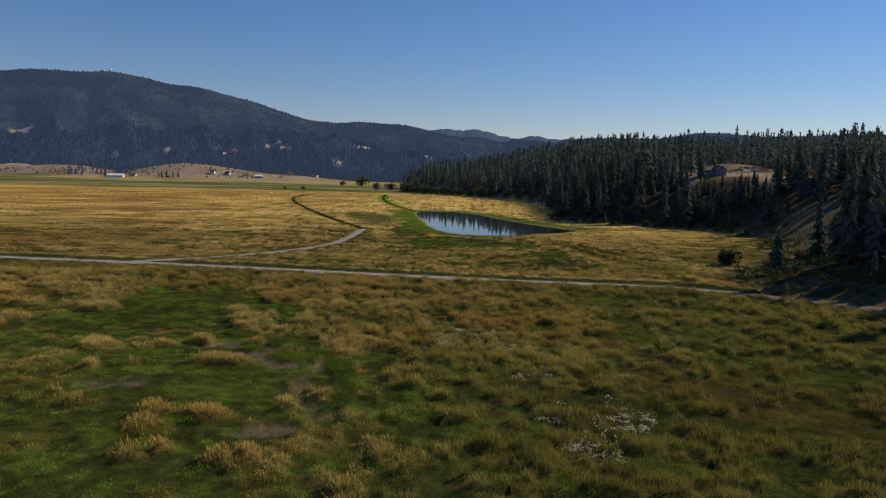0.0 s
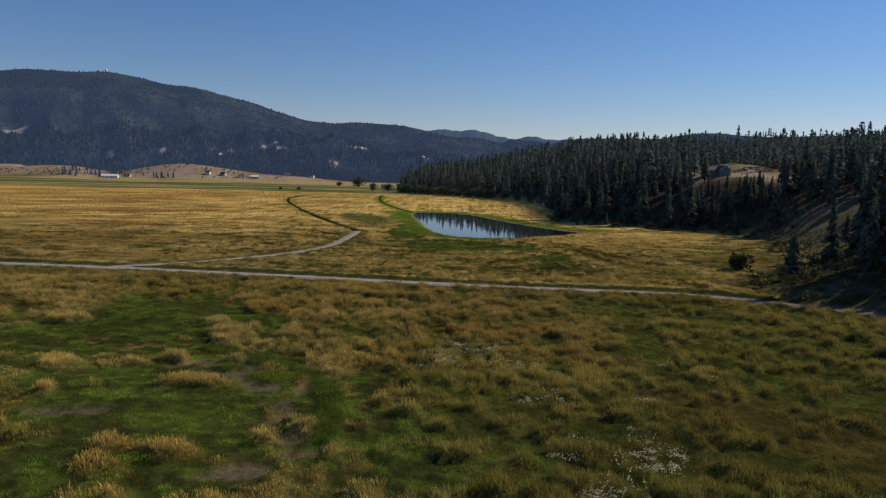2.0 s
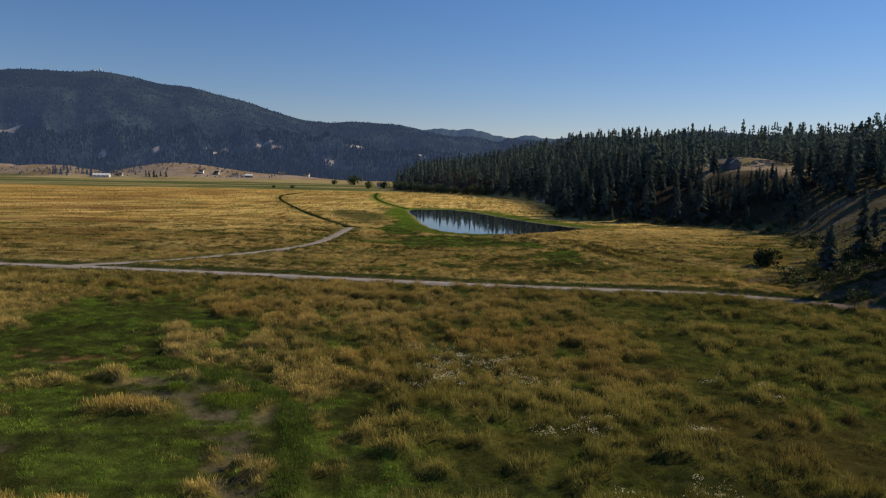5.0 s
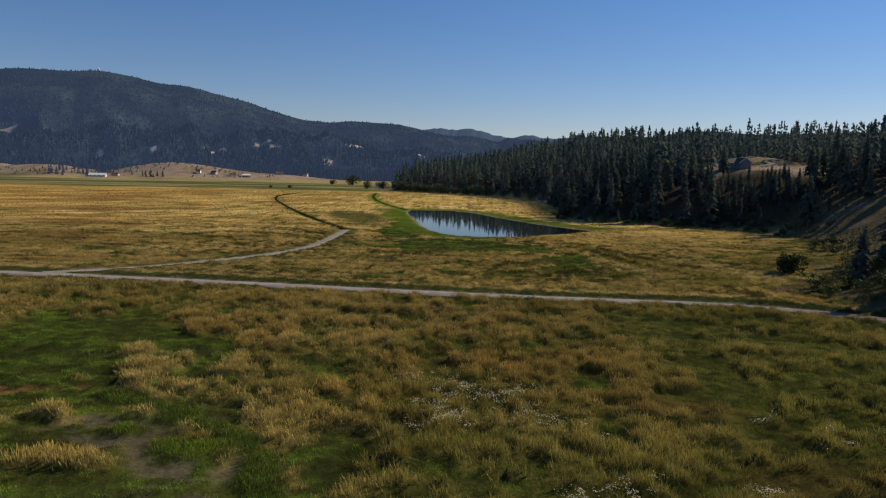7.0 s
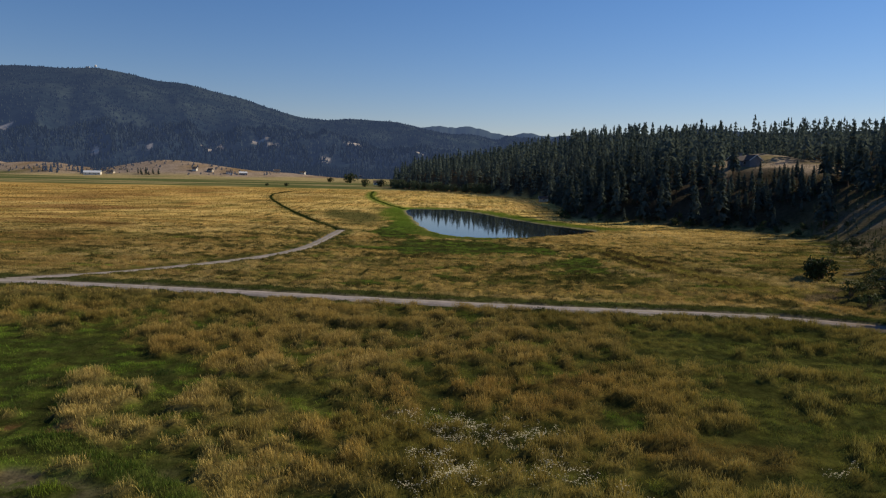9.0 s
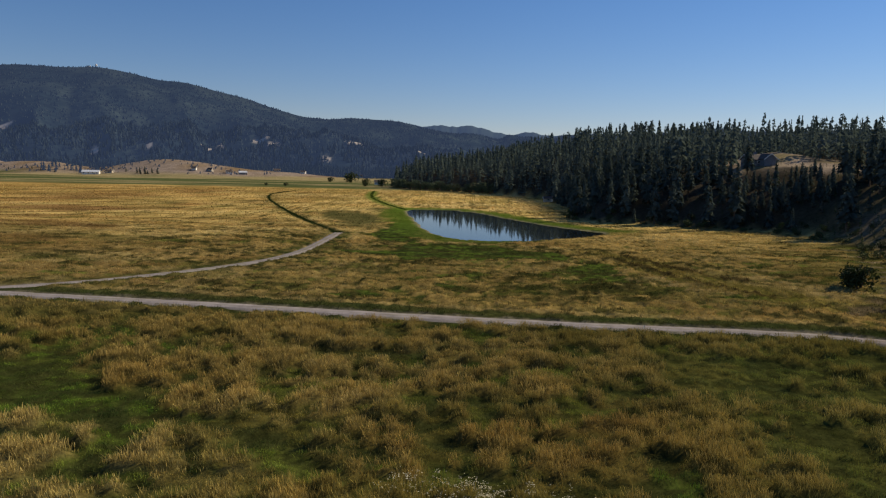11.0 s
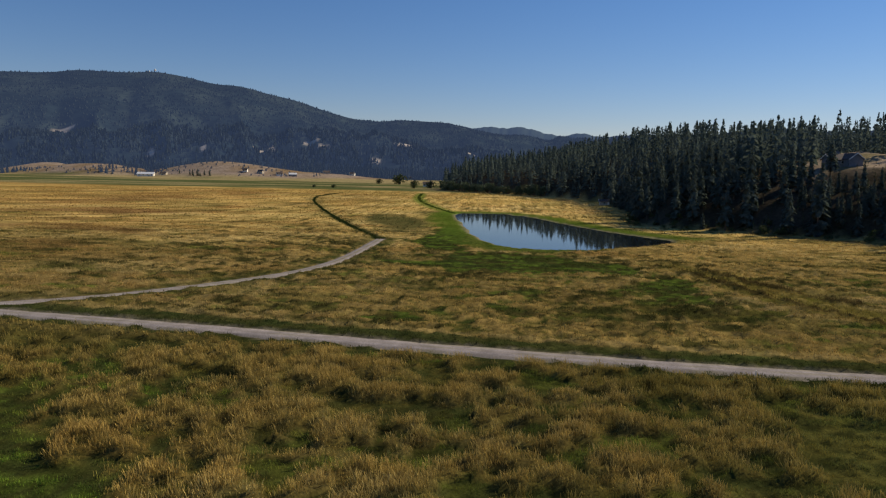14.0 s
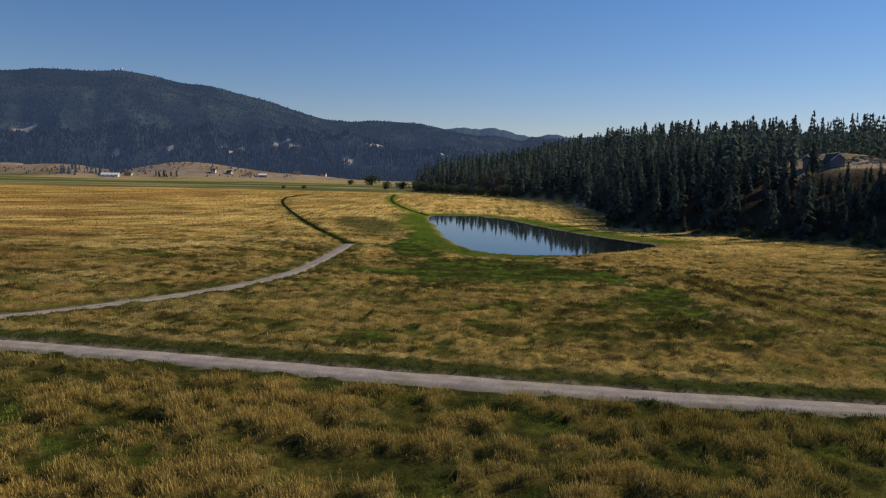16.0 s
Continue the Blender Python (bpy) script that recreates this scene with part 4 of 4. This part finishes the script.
keep = (thin > 0.27) & (cleared(maz, mr) < 0.3)
maz, mr = maz[keep], mr[keep]
mp = np.c_[mr * np.sin(np.radians(maz)), mr * np.cos(np.radians(maz))]
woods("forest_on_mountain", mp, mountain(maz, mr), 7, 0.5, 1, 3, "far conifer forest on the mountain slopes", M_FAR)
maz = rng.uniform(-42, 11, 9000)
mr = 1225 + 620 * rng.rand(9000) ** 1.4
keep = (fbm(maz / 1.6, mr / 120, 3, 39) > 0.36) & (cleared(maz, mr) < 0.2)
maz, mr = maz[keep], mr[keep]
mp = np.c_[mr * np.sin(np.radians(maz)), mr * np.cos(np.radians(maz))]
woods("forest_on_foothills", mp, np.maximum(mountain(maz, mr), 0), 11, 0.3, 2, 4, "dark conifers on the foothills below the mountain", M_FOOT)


# ---- shrubs and leafy trees ----
def shrub_parts(seed, tall, wide, clumps=56):
    r = np.random.RandomState(seed)
    tv, tf, cv, cf = [], [], [], []
    for k in range(5):
        a = 6.28 * k / 5 + r.rand()
        reach = wide * 0.5 * r.uniform(0.4, 0.9)
        v, f = tube([(0.1 * math.cos(a), 0.1 * math.sin(a), 0), (reach * 0.5 * math.cos(a), reach * 0.5 * math.sin(a), tall * 0.4), (reach * math.cos(a), reach * math.sin(a), tall * 0.8)], [0.03 * tall, 0.018 * tall, 0.006 * tall], 5)
        tf += [tuple(i + len(tv) for i in t) for t in f]
        tv += v
    lobes = [(r.uniform(-0.3, 0.3, 2) * wide, r.uniform(0.25, 0.68) * tall, r.uniform(0.25, 0.4)) for _ in range(6)]
    for k in range(clumps):
        (ox, oy), oz, q = lobes[r.randint(6)]
        d = r.randn(3)
        d /= np.linalg.norm(d)
        mid = np.array([ox, oy, oz]) + d * (q * wide, q * wide, q * tall * 0.8) * r.uniform(0.7, 1.05)
        mid[2] = max(mid[2], 0.08 * tall)
        for _ in range(6):
            p = mid + r.randn(3) * 0.06 * wide
            d1, d2 = r.randn(3), r.randn(3)
            s = 0.05 * (tall + wide) * 0.6
            d1, d2 = d1 / np.linalg.norm(d1) * s, d2 / np.linalg.norm(d2) * s
            n = len(cv)
            cv += [tuple(p - d1), tuple(p + d2 * 0.8), tuple(p + d1), tuple(p - d2 * 0.8)]
            cf += [(n, n + 1, n + 2), (n, n + 2, n + 3)]
    return (tv, tf), (cv, cf)


SHRUBS = [tree_model("shrub", "dense dark green leafy shrub at the meadow's edge", "shrub", "shrubs along the hill's foot", shrub_parts(s, t, w), M_LEAF)
          for s, t, w in ((21, 3.2, 4.2), (22, 2.2, 3.4), (23, 4.0, 4.0))]
foot = smooth_line(FOOT[4:16], 3.6)
rim = [(x + rng.normal(1.5, 2.0), y + rng.normal(0, 1.5)) for x, y in foot if y > 185]
rim += [(x + rng.normal(6, 3.0), y + rng.normal(0, 2.0)) for x, y in foot if 200 < y < 330]
rim += [(x + rng.normal(2.5, 1.6), y + rng.normal(0, 1.5)) for x, y in foot[::2] if y <= 185]
plant(SHRUBS, rim, 0.45, 1.1)
rim = [(x, y) for x, y in scatter(1600, 54, 110, 92, 205, 3.0, lambda x, y: (hill(x, y)[1] > 1.5) & (hill(x, y)[1] < 22) & (fbm(x / 9, y / 9, 2, 3) > 0.33))]
for x, y in rim:
    k, q = rng.randint(3), rng.uniform(0.25, 0.6)
    if 62 < x < 84 and 114 < y < 160:
        q *= 2.2
    copy_thing(SHRUBS[k], Matrix.Translation((x, y, float(height(x, y)[0]) - 0.1)) @ Matrix.Rotation(rng.rand() * 6.28, 4, "Z") @ Matrix.Diagonal((q, q, q, 1)))

LONE = tree_model("roadside_tree", "rounded dark green tree beside the gravel road", "tree", "", shrub_parts(31, 4.9, 4.8, 230), M_LEAF)
LONE.matrix_basis = Matrix.Translation((64.0, 155.2, float(height(64.0, 155.2)[0])))

FIELD = tree_model("field_tree", "rounded dark tree alone on the far field", "tree", "trees on the far field", shrub_parts(32, 13, 13, 110), M_LEAF)
for k, (x, y, s) in enumerate([(-97, 834, 1.0), (-73, 760, 0.55), (-122, 850, 0.5), (-52, 700, 0.6), (-132, 660, 0.28), (-150, 664, 0.22), (-66, 690, 0.4)]):
    m = Matrix.Translation((x, y, -0.2)) @ Matrix.Diagonal((s, s, s, 1))
    if k:
        copy_thing(FIELD, m)
    else:
        FIELD.matrix_basis = m
WILLOW = tree_model("willow", "pale grey-green willow in a row at the forest's edge", "tree", "willows by the far meadow", shrub_parts(33, 7.5, 7.5, 110), M_WILLOW)
edge_line = smooth_line([(36, 548), (20, 568), (0, 596), (-22, 626), (-38, 660)], 6.5)
for k, (x, y) in enumerate(edge_line):
    s = rng.uniform(0.75, 1.15)
    m = Matrix.Translation((x + rng.normal(0, 1), y, float(height(x, y)[0]) - 0.2)) @ Matrix.Rotation(rng.rand() * 6, 4, "Z") @ Matrix.Diagonal((s, s, s, 1))
    if k:
        copy_thing(WILLOW, m)
    else:
        WILLOW.matrix_basis = m

# pines about the dry knolls
KNOLL_PINES = [(-402, 1003, 1.0), (-394, 1000, 1.2), (-387, 1006, 0.9), (-408, 1008, 0.8), (-378, 1002, 1.0), (-428, 1020, 0.7), (-445, 1040, 0.5), (-398, 996, 0.6), (-388, 994, 0.7),
               (-620, 1020, 0.5), (-600, 1030, 0.4), (-585, 1015, 0.55), (-570, 1022, 0.5), (-555, 1018, 0.6), (-540, 1012, 0.5), (-520, 1010, 0.45)]
for x, y, s in KNOLL_PINES:
    copy_thing(PINES[4], Matrix.Translation((x, y, float(height(x, y)[0]) - 0.3)) @ Matrix.Diagonal((s * 1.7, s * 1.7, s * 1.25, 1)))
wood_patch = scatter(700, -545, -472, 1012, 1075, 7, lambda x, y: fbm(x / 20, y / 20, 2, 19) > 0.42)
woods("wood_by_barn", wood_patch, height(wood_patch[:, 0], wood_patch[:, 1]), 11, 0.25, 4, 5, "dark conifers around the long barn", M_FOOT)
belt = scatter(9000, -900, 0, 1095, 1300, 6, lambda x, y: (y > 1120 + 20 * np.sin(x / 60) - 0.05 * x) & (fbm(x / 60, y / 40, 3, 43) > 0.3))
woods("forest_below_mountain", belt, np.maximum(height(belt[:, 0], belt[:, 1]), 0), 18, 0.17, 4, 5, "belt of dark conifers behind the dry knolls", M_FOOT)


scrub = scatter(1500, -660, -240, 1005, 1110, 7, lambda x, y: (height(x, y) > 3) & (fbm(x / 22, y / 22, 2, 9) > 0.5))
woods("scrub_on_knolls", scrub, height(scrub[:, 0], scrub[:, 1]), 3.6, 0.55, 3, 5, "scattered dark scrub on the dry knolls", M_FOOT)


# ---- houses ----
def box(bm, x0, x1, y0, y1, z0, z1):
    v = [bm.verts.new(p) for p in ((x0, y0, z0), (x1, y0, z0), (x1, y1, z0), (x0, y1, z0), (x0, y0, z1), (x1, y0, z1), (x1, y1, z1), (x0, y1, z1))]
    for q in ((3, 2, 1, 0), (4, 5, 6, 7), (0, 1, 5, 4), (1, 2, 6, 5), (2, 3, 7, 6), (3, 0, 4, 7)):
        bm.faces.new([v[i] for i in q])


def bm_part(name, bm, mat, parent, label=""):
    me = bpy.data.meshes.new(name)
    bm.to_mesh(me)
    bm.free()
    me.materials.append(mat)
    return part(name, me, parent, label)


def house(name, length, depth, eave, ridge, wall_mat, roof_mat, label, group="", windows=3, chimney=True):
    """A gabled house, its length along x and its front towards -y."""
    root = tagged(new(name), label, "house" if "barn" not in name and "shed" not in name else name.split("_")[-1], group)
    l, d = length / 2, depth / 2
    bm = bmesh.new()
    prof = [(-d, -0.6), (d, -0.6), (d, eave), (0, ridge), (-d, eave)]
    a, b = [bm.verts.new((-l, *p)) for p in prof], [bm.verts.new((l, *p)) for p in prof]
    bm.faces.new(a[::-1]), bm.faces.new(b)
    for i in range(5):
        j = (i + 1) % 5
        bm.faces.new((a[i], a[j], b[j], b[i]))
    bm_part("wall", bm, wall_mat, root)
    slope = (ridge - eave) / d
    for sgn in (-1, 1):
        bm = bmesh.new()
        o, t = 0.5, 0.16
        pts = [(0, ridge + 0.02), (sgn * (d + o), eave - slope * o + 0.02), (sgn * (d + o), eave - slope * o + 0.02 + t), (0, ridge + 0.02 + t)]
        p, q = [bm.verts.new((-l - o, *c)) for c in pts], [bm.verts.new((l + o, *c)) for c in pts]
        bm.faces.new(p), bm.faces.new(q[::-1])
        for i in range(4):
            j = (i + 1) % 4
            bm.faces.new((p[j], p[i], q[i], q[j]))
        bmesh.ops.recalc_face_normals(bm, faces=bm.faces)
        bm_part("roof", bm, roof_mat, root)
    for end in (-1, 1):
        for sgn in (-1, 1):
            bm = bmesh.new()
            x0, x1 = sorted((end * (l + 0.5), end * (l + 0.56)))
            pts = [(0, ridge - 0.12), (sgn * (d + 0.5), eave - slope * 0.5 - 0.12), (sgn * (d + 0.5), eave - slope * 0.5 + 0.2), (0, ridge + 0.2)]
            p, q = [bm.verts.new((x0, *c)) for c in pts], [bm.verts.new((x1, *c)) for c in pts]
            bm.faces.new(p), bm.faces.new(q[::-1])
            for i in range(4):
                j = (i + 1) % 4
                bm.faces.new((p[j], p[i], q[i], q[j]))
            bmesh.ops.recalc_face_normals(bm, faces=bm.faces)
            bm_part("gable_trim", bm, M_WHITE, root, "white gable trim")
    for k in range(windows):
        x = -l + length * (k + 0.5) / windows
        bm = bmesh.new()
        box(bm, x - 0.75, x + 0.75, -d - 0.07, -d + 0.02, eave * 0.38, eave * 0.82)
        w = bm_part("window_frame", bm, M_WHITE, root)
        bm = bmesh.new()
        box(bm, x - 0.62, x + 0.62, -d - 0.09, -d - 0.07, eave * 0.38 + 0.12, eave * 0.82 - 0.12)
        bm_part("pane", bm, M_GLASS, w)
    bm = bmesh.new()
    box(bm, l * 0.3 + 0.9, l * 0.3 + 1.9, -d - 0.06, -d + 0.02, 0, 2.05)
    bm_part("door", bm, M_WHITE if wall_mat is not M_WHITE else M_GREY, root)
    if chimney:
        bm = bmesh.new()
        box(bm, l * 0.4, l * 0.4 + 0.8, 0.4, 1.2, ridge - 0.8, ridge + 1.1)
        bm_part("chimney", bm, M_GREY, root)
    return root


def place(ob, x, y, turn, z=None):
    ob.matrix_basis = Matrix.Translation((x, y, float(height(x, y)[0]) if z is None else z)) @ Matrix.Rotation(radians(turn), 4, "Z")
    return ob


place(house("hill_house", 5.4, 5.4, 2.4, 4.0, M_GREY, M_SHINGLE, "grey gabled house on a dusty clearing among pines", windows=2), 113.6, 307, 6)
place(house("gabled_garage", 6.0, 4.6, 2.5, 4.2, M_GREY, M_SHINGLE, "grey gable-fronted garage beside the hill house", windows=1, chimney=False), 117.6, 304.5, 96)
place(house("long_barn", 21, 9, 3.2, 5.6, M_WHITE, M_TIN, "long white barn with a pale metal roof", windows=4, chimney=False), -466, 1000, 14)
place(house("meadow_shed", 4.5, 3.5, 2.1, 3.0, M_TAN, M_SHINGLE, "small weathered shed at the edge of the pines", windows=1, chimney=False), 60.5, 440, 0)
FAR_HOUSES = [(-447, 1012, 12, 8, M_TAN), (-340, 1035, 8, 6, M_WHITE), (-318, 1036, 10, 6, M_TAN), (-292, 1036, 11, 8, M_WHITE), (-274, 1040, 14, 8, M_GREY),
              (-130, 1140, 16, 10, M_TAN), (-118, 1150, 10, 8, M_WHITE), (-60, 760, 12, 8, M_WHITE), (-242, 1110, 12, 8, M_TAN), (-205, 1120, 10, 8, M_WHITE)]
for x, y, l, d, wall in FAR_HOUSES:
    place(house("farmhouse", l * 0.75, d * 0.75, 2.7, 4.6, wall, M_SHINGLE if wall is not M_GREY else M_TIN, "far gabled farmhouse below the mountain", "farmhouses in the valley", 3), x, y, rng.uniform(-30, 30))

# white domes and a mast on the summit
for az_deg, size, kind in ((-25.14, 5, "summit_dome"), (-25.6, 3, "summit_hut")):
    r0 = 3395.0
    x, y = r0 * math.sin(radians(az_deg)), r0 * math.cos(radians(az_deg))
    z = float(mountain(np.array([az_deg]), np.array([r0]))[0])
    bm = bmesh.new()
    if kind == "summit_dome":
        bmesh.ops.create_uvsphere(bm, u_segments=10, v_segments=6, radius=size)
        bmesh.ops.translate(bm, verts=bm.verts, vec=(0, 0, size * 0.8 + 4))
    else:
        box(bm, -size * 2, size * 2, -size, size, 0, size * 1.6)
    dome = tagged(new(kind), "small white building on the mountain's summit", "dome" if kind == "summit_dome" else "hut")
    bm_part("shell", bm, M_WHITE, dome)
    dome.matrix_basis = Matrix.Translation((x, y, z))

# marker post by the road
bm = bmesh.new()
box(bm, -0.035, 0.035, -0.035, 0.035, 0, 1.5)
bmesh.ops.bevel(bm, geom=bm.edges[:], offset=0.008, segments=1)
me = bpy.data.meshes.new("marker_post")
bm.to_mesh(me)
bm.free()
me.materials.append(M_WHITE)
post = tagged(new("marker_post", me), "thin white marker post in the grass beside the road", "post")
post.matrix_basis = Matrix.Translation((21.1, 121.7, 0.0)) @ Matrix.Rotation(radians(5), 4, "Y")


# ---- grass ----
def blades(name, x0, x1, y0, y1, count, wide, tall, label, fan=None, green_shade=0.75, heads=True, spread=0.14):
    """Grass as single leaning stalks, widest at the seed head, each one coloured by what grows there."""
    r = np.random.RandomState(int(count))
    x, y = r.uniform(x0, x1, count // 3), r.uniform(y0, y1, count // 3)
    if fan:
        ok = np.abs(x) < fan[0] + fan[1] * y
        x, y = x[ok], y[ok]
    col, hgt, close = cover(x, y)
    ok = (r.rand(len(x)) < close * np.clip(0.45 + hgt, 0.5, 1)) & (shore(x, y) > 0.3) & (hgt > 0.1)
    x, y, col, hgt = (np.repeat(a[ok], 3, axis=0) for a in (x, y, col, hgt))
    n = len(x)
    z = np.repeat(height(x[::3], y[::3]), 3) + 0.5 * hgt * step(300, 200, y) - 0.06
    x, y = x + spread * r.randn(n), y + spread * r.randn(n)
    h = tall * hgt * r.uniform(0.6, 1.25, n)
    dry = step(0.18, 0.34, col[:, 0])
    w = wide * r.uniform(0.6, 1.4, n) * np.clip(hgt / 0.5, 0.8, 1.25)
    a = r.rand(n) * 2 * np.pi
    cx, cy = np.cos(a) * w / 2, np.sin(a) * w / 2
    lx = h * (0.28 * r.randn(n) - 0.08)
    ly = h * 0.28 * r.randn(n)
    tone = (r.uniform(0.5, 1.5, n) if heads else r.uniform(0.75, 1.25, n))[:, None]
    # greener roots, darkened further for shade low in the grass; paler seed tips
    low = mix(col, (0.052, 0.06, 0.014), green_shade * dry) * tone * (0.7 if heads else 0.85)
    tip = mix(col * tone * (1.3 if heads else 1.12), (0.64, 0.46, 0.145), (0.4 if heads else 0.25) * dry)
    if heads:
        u = 0.45 + 0.3 * dry
        hx, hy, hz = x + lx * u, y + ly * u, z + h * u
        v = np.stack([np.c_[x, y, z], np.c_[hx + cx, hy + cy, hz], np.c_[x + lx, y + ly, z + h]], 1)
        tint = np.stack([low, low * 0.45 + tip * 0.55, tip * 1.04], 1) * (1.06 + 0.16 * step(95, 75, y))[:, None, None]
        f = np.arange(3 * n).reshape(-1, 3)
    else:
        v = np.stack([np.c_[x - cx, y - cy, z], np.c_[x + cx, y + cy, z], np.c_[x + lx, y + ly, z + h]], 1)
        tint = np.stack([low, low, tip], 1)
        f = np.arange(3 * n).reshape(-1, 3)
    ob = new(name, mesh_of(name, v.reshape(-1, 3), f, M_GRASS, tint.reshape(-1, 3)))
    return tagged(ob, label, "grass", kind="stuff")


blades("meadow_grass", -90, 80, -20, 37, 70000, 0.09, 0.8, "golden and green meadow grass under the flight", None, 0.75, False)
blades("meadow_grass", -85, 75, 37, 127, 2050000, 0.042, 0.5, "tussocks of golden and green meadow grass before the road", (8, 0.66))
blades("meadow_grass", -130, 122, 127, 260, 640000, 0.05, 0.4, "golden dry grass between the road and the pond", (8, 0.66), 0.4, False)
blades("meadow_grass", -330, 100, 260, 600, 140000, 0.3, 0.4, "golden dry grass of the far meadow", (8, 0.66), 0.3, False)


# ---- flowers ----
fr = np.random.RandomState(5)
fx, fy = fr.uniform(-8, 30, 330000), fr.uniform(40, 92, 330000)
ok = fr.rand(330000) < spots(fx, fy, FLOWERS, 0.6, 1.6) * step(0.4, 0.66, fbm(fx / 0.55, fy / 0.45, 3, 61)) * 0.8
fx, fy = fx[ok], fy[ok]
fh = cover(fx, fy)[1]
fz = height(fx, fy) + 1.12 * fh + 0.05 + 0.2 * fr.rand(len(fx))
fs = fr.uniform(0.02, 0.042, len(fx))
corners = [np.c_[fx + fs * math.cos(a), fy + fs * math.sin(a), fz + fs * 0.35 * fr.randn(len(fx))] for a in np.arange(6) * math.pi / 3]
top = np.c_[fx, fy, fz + fs * 0.4]
fv = np.stack(corners + [top], 1).reshape(-1, 3)
base = np.arange(len(fx))[:, None, None] * 7
fan = np.array([(k, (k + 1) % 6, 6) for k in range(6)])[None]
M_UMBEL = plain("white_umbels", (0.32, 0.31, 0.21), (0.5, 0.48, 0.36), 3.0, 0.8, 0, 0.3)
tagged(new("yarrow_flowers", mesh_of("yarrow_flowers", fv, (base + fan).reshape(-1, 3), M_UMBEL)), "drifts of small creamy white flower heads in the grass", "flowers", kind="stuff")


# ---- rushes in the ditches ----
def rushes(name, line, half, count, wide, tall, paint, label):
    r = np.random.RandomState(count)
    pts = smooth_line(line, 1.0)
    k = r.randint(0, len(pts) - 1, count)
    p = pts[k] + (pts[k + 1] - pts[k]) * r.rand(count, 1)
    q = half * np.clip(r.randn(count, 1), -1.6, 1.6)
    way = pts[k + 1] - pts[k]
    way /= np.hypot(*way.T)[:, None]
    p = p + np.c_[-way[:, 1], way[:, 0]] * q
    x, y = p.T
    z = height(x, y, False) - 0.1
    h = tall * r.uniform(0.6, 1.25, count) * (0.6 + 0.8 * fbm(x / 5, y / 5, 2, 3))
    a = r.rand(count) * 6.283
    w = wide * r.uniform(0.6, 1.4, count) / 2
    v = np.stack([np.c_[x - w * np.cos(a), y - w * np.sin(a), z], np.c_[x + w * np.cos(a), y + w * np.sin(a), z],
                  np.c_[x + 0.2 * h * r.randn(count), y + 0.2 * h * r.randn(count), z + h]], 1).reshape(-1, 3)
    tint = np.repeat(np.array(paint) * r.uniform(0.6, 1.4, (count, 1)), 3, axis=0)
    tagged(new(name, mesh_of(name, v, np.arange(3 * count).reshape(-1, 3), M_GRASS, tint)), label, "rushes", kind="stuff")


rushes("ditch_rushes", DITCH, 0.36, 11000, 0.2, 0.32, (0.038, 0.055, 0.016), "dark green rushes along the narrow ditch")
rushes("far_ditch_rushes", FAR_DITCH, 0.6, 5000, 0.25, 0.32, (0.065, 0.095, 0.018), "green rushes along the far ditch")
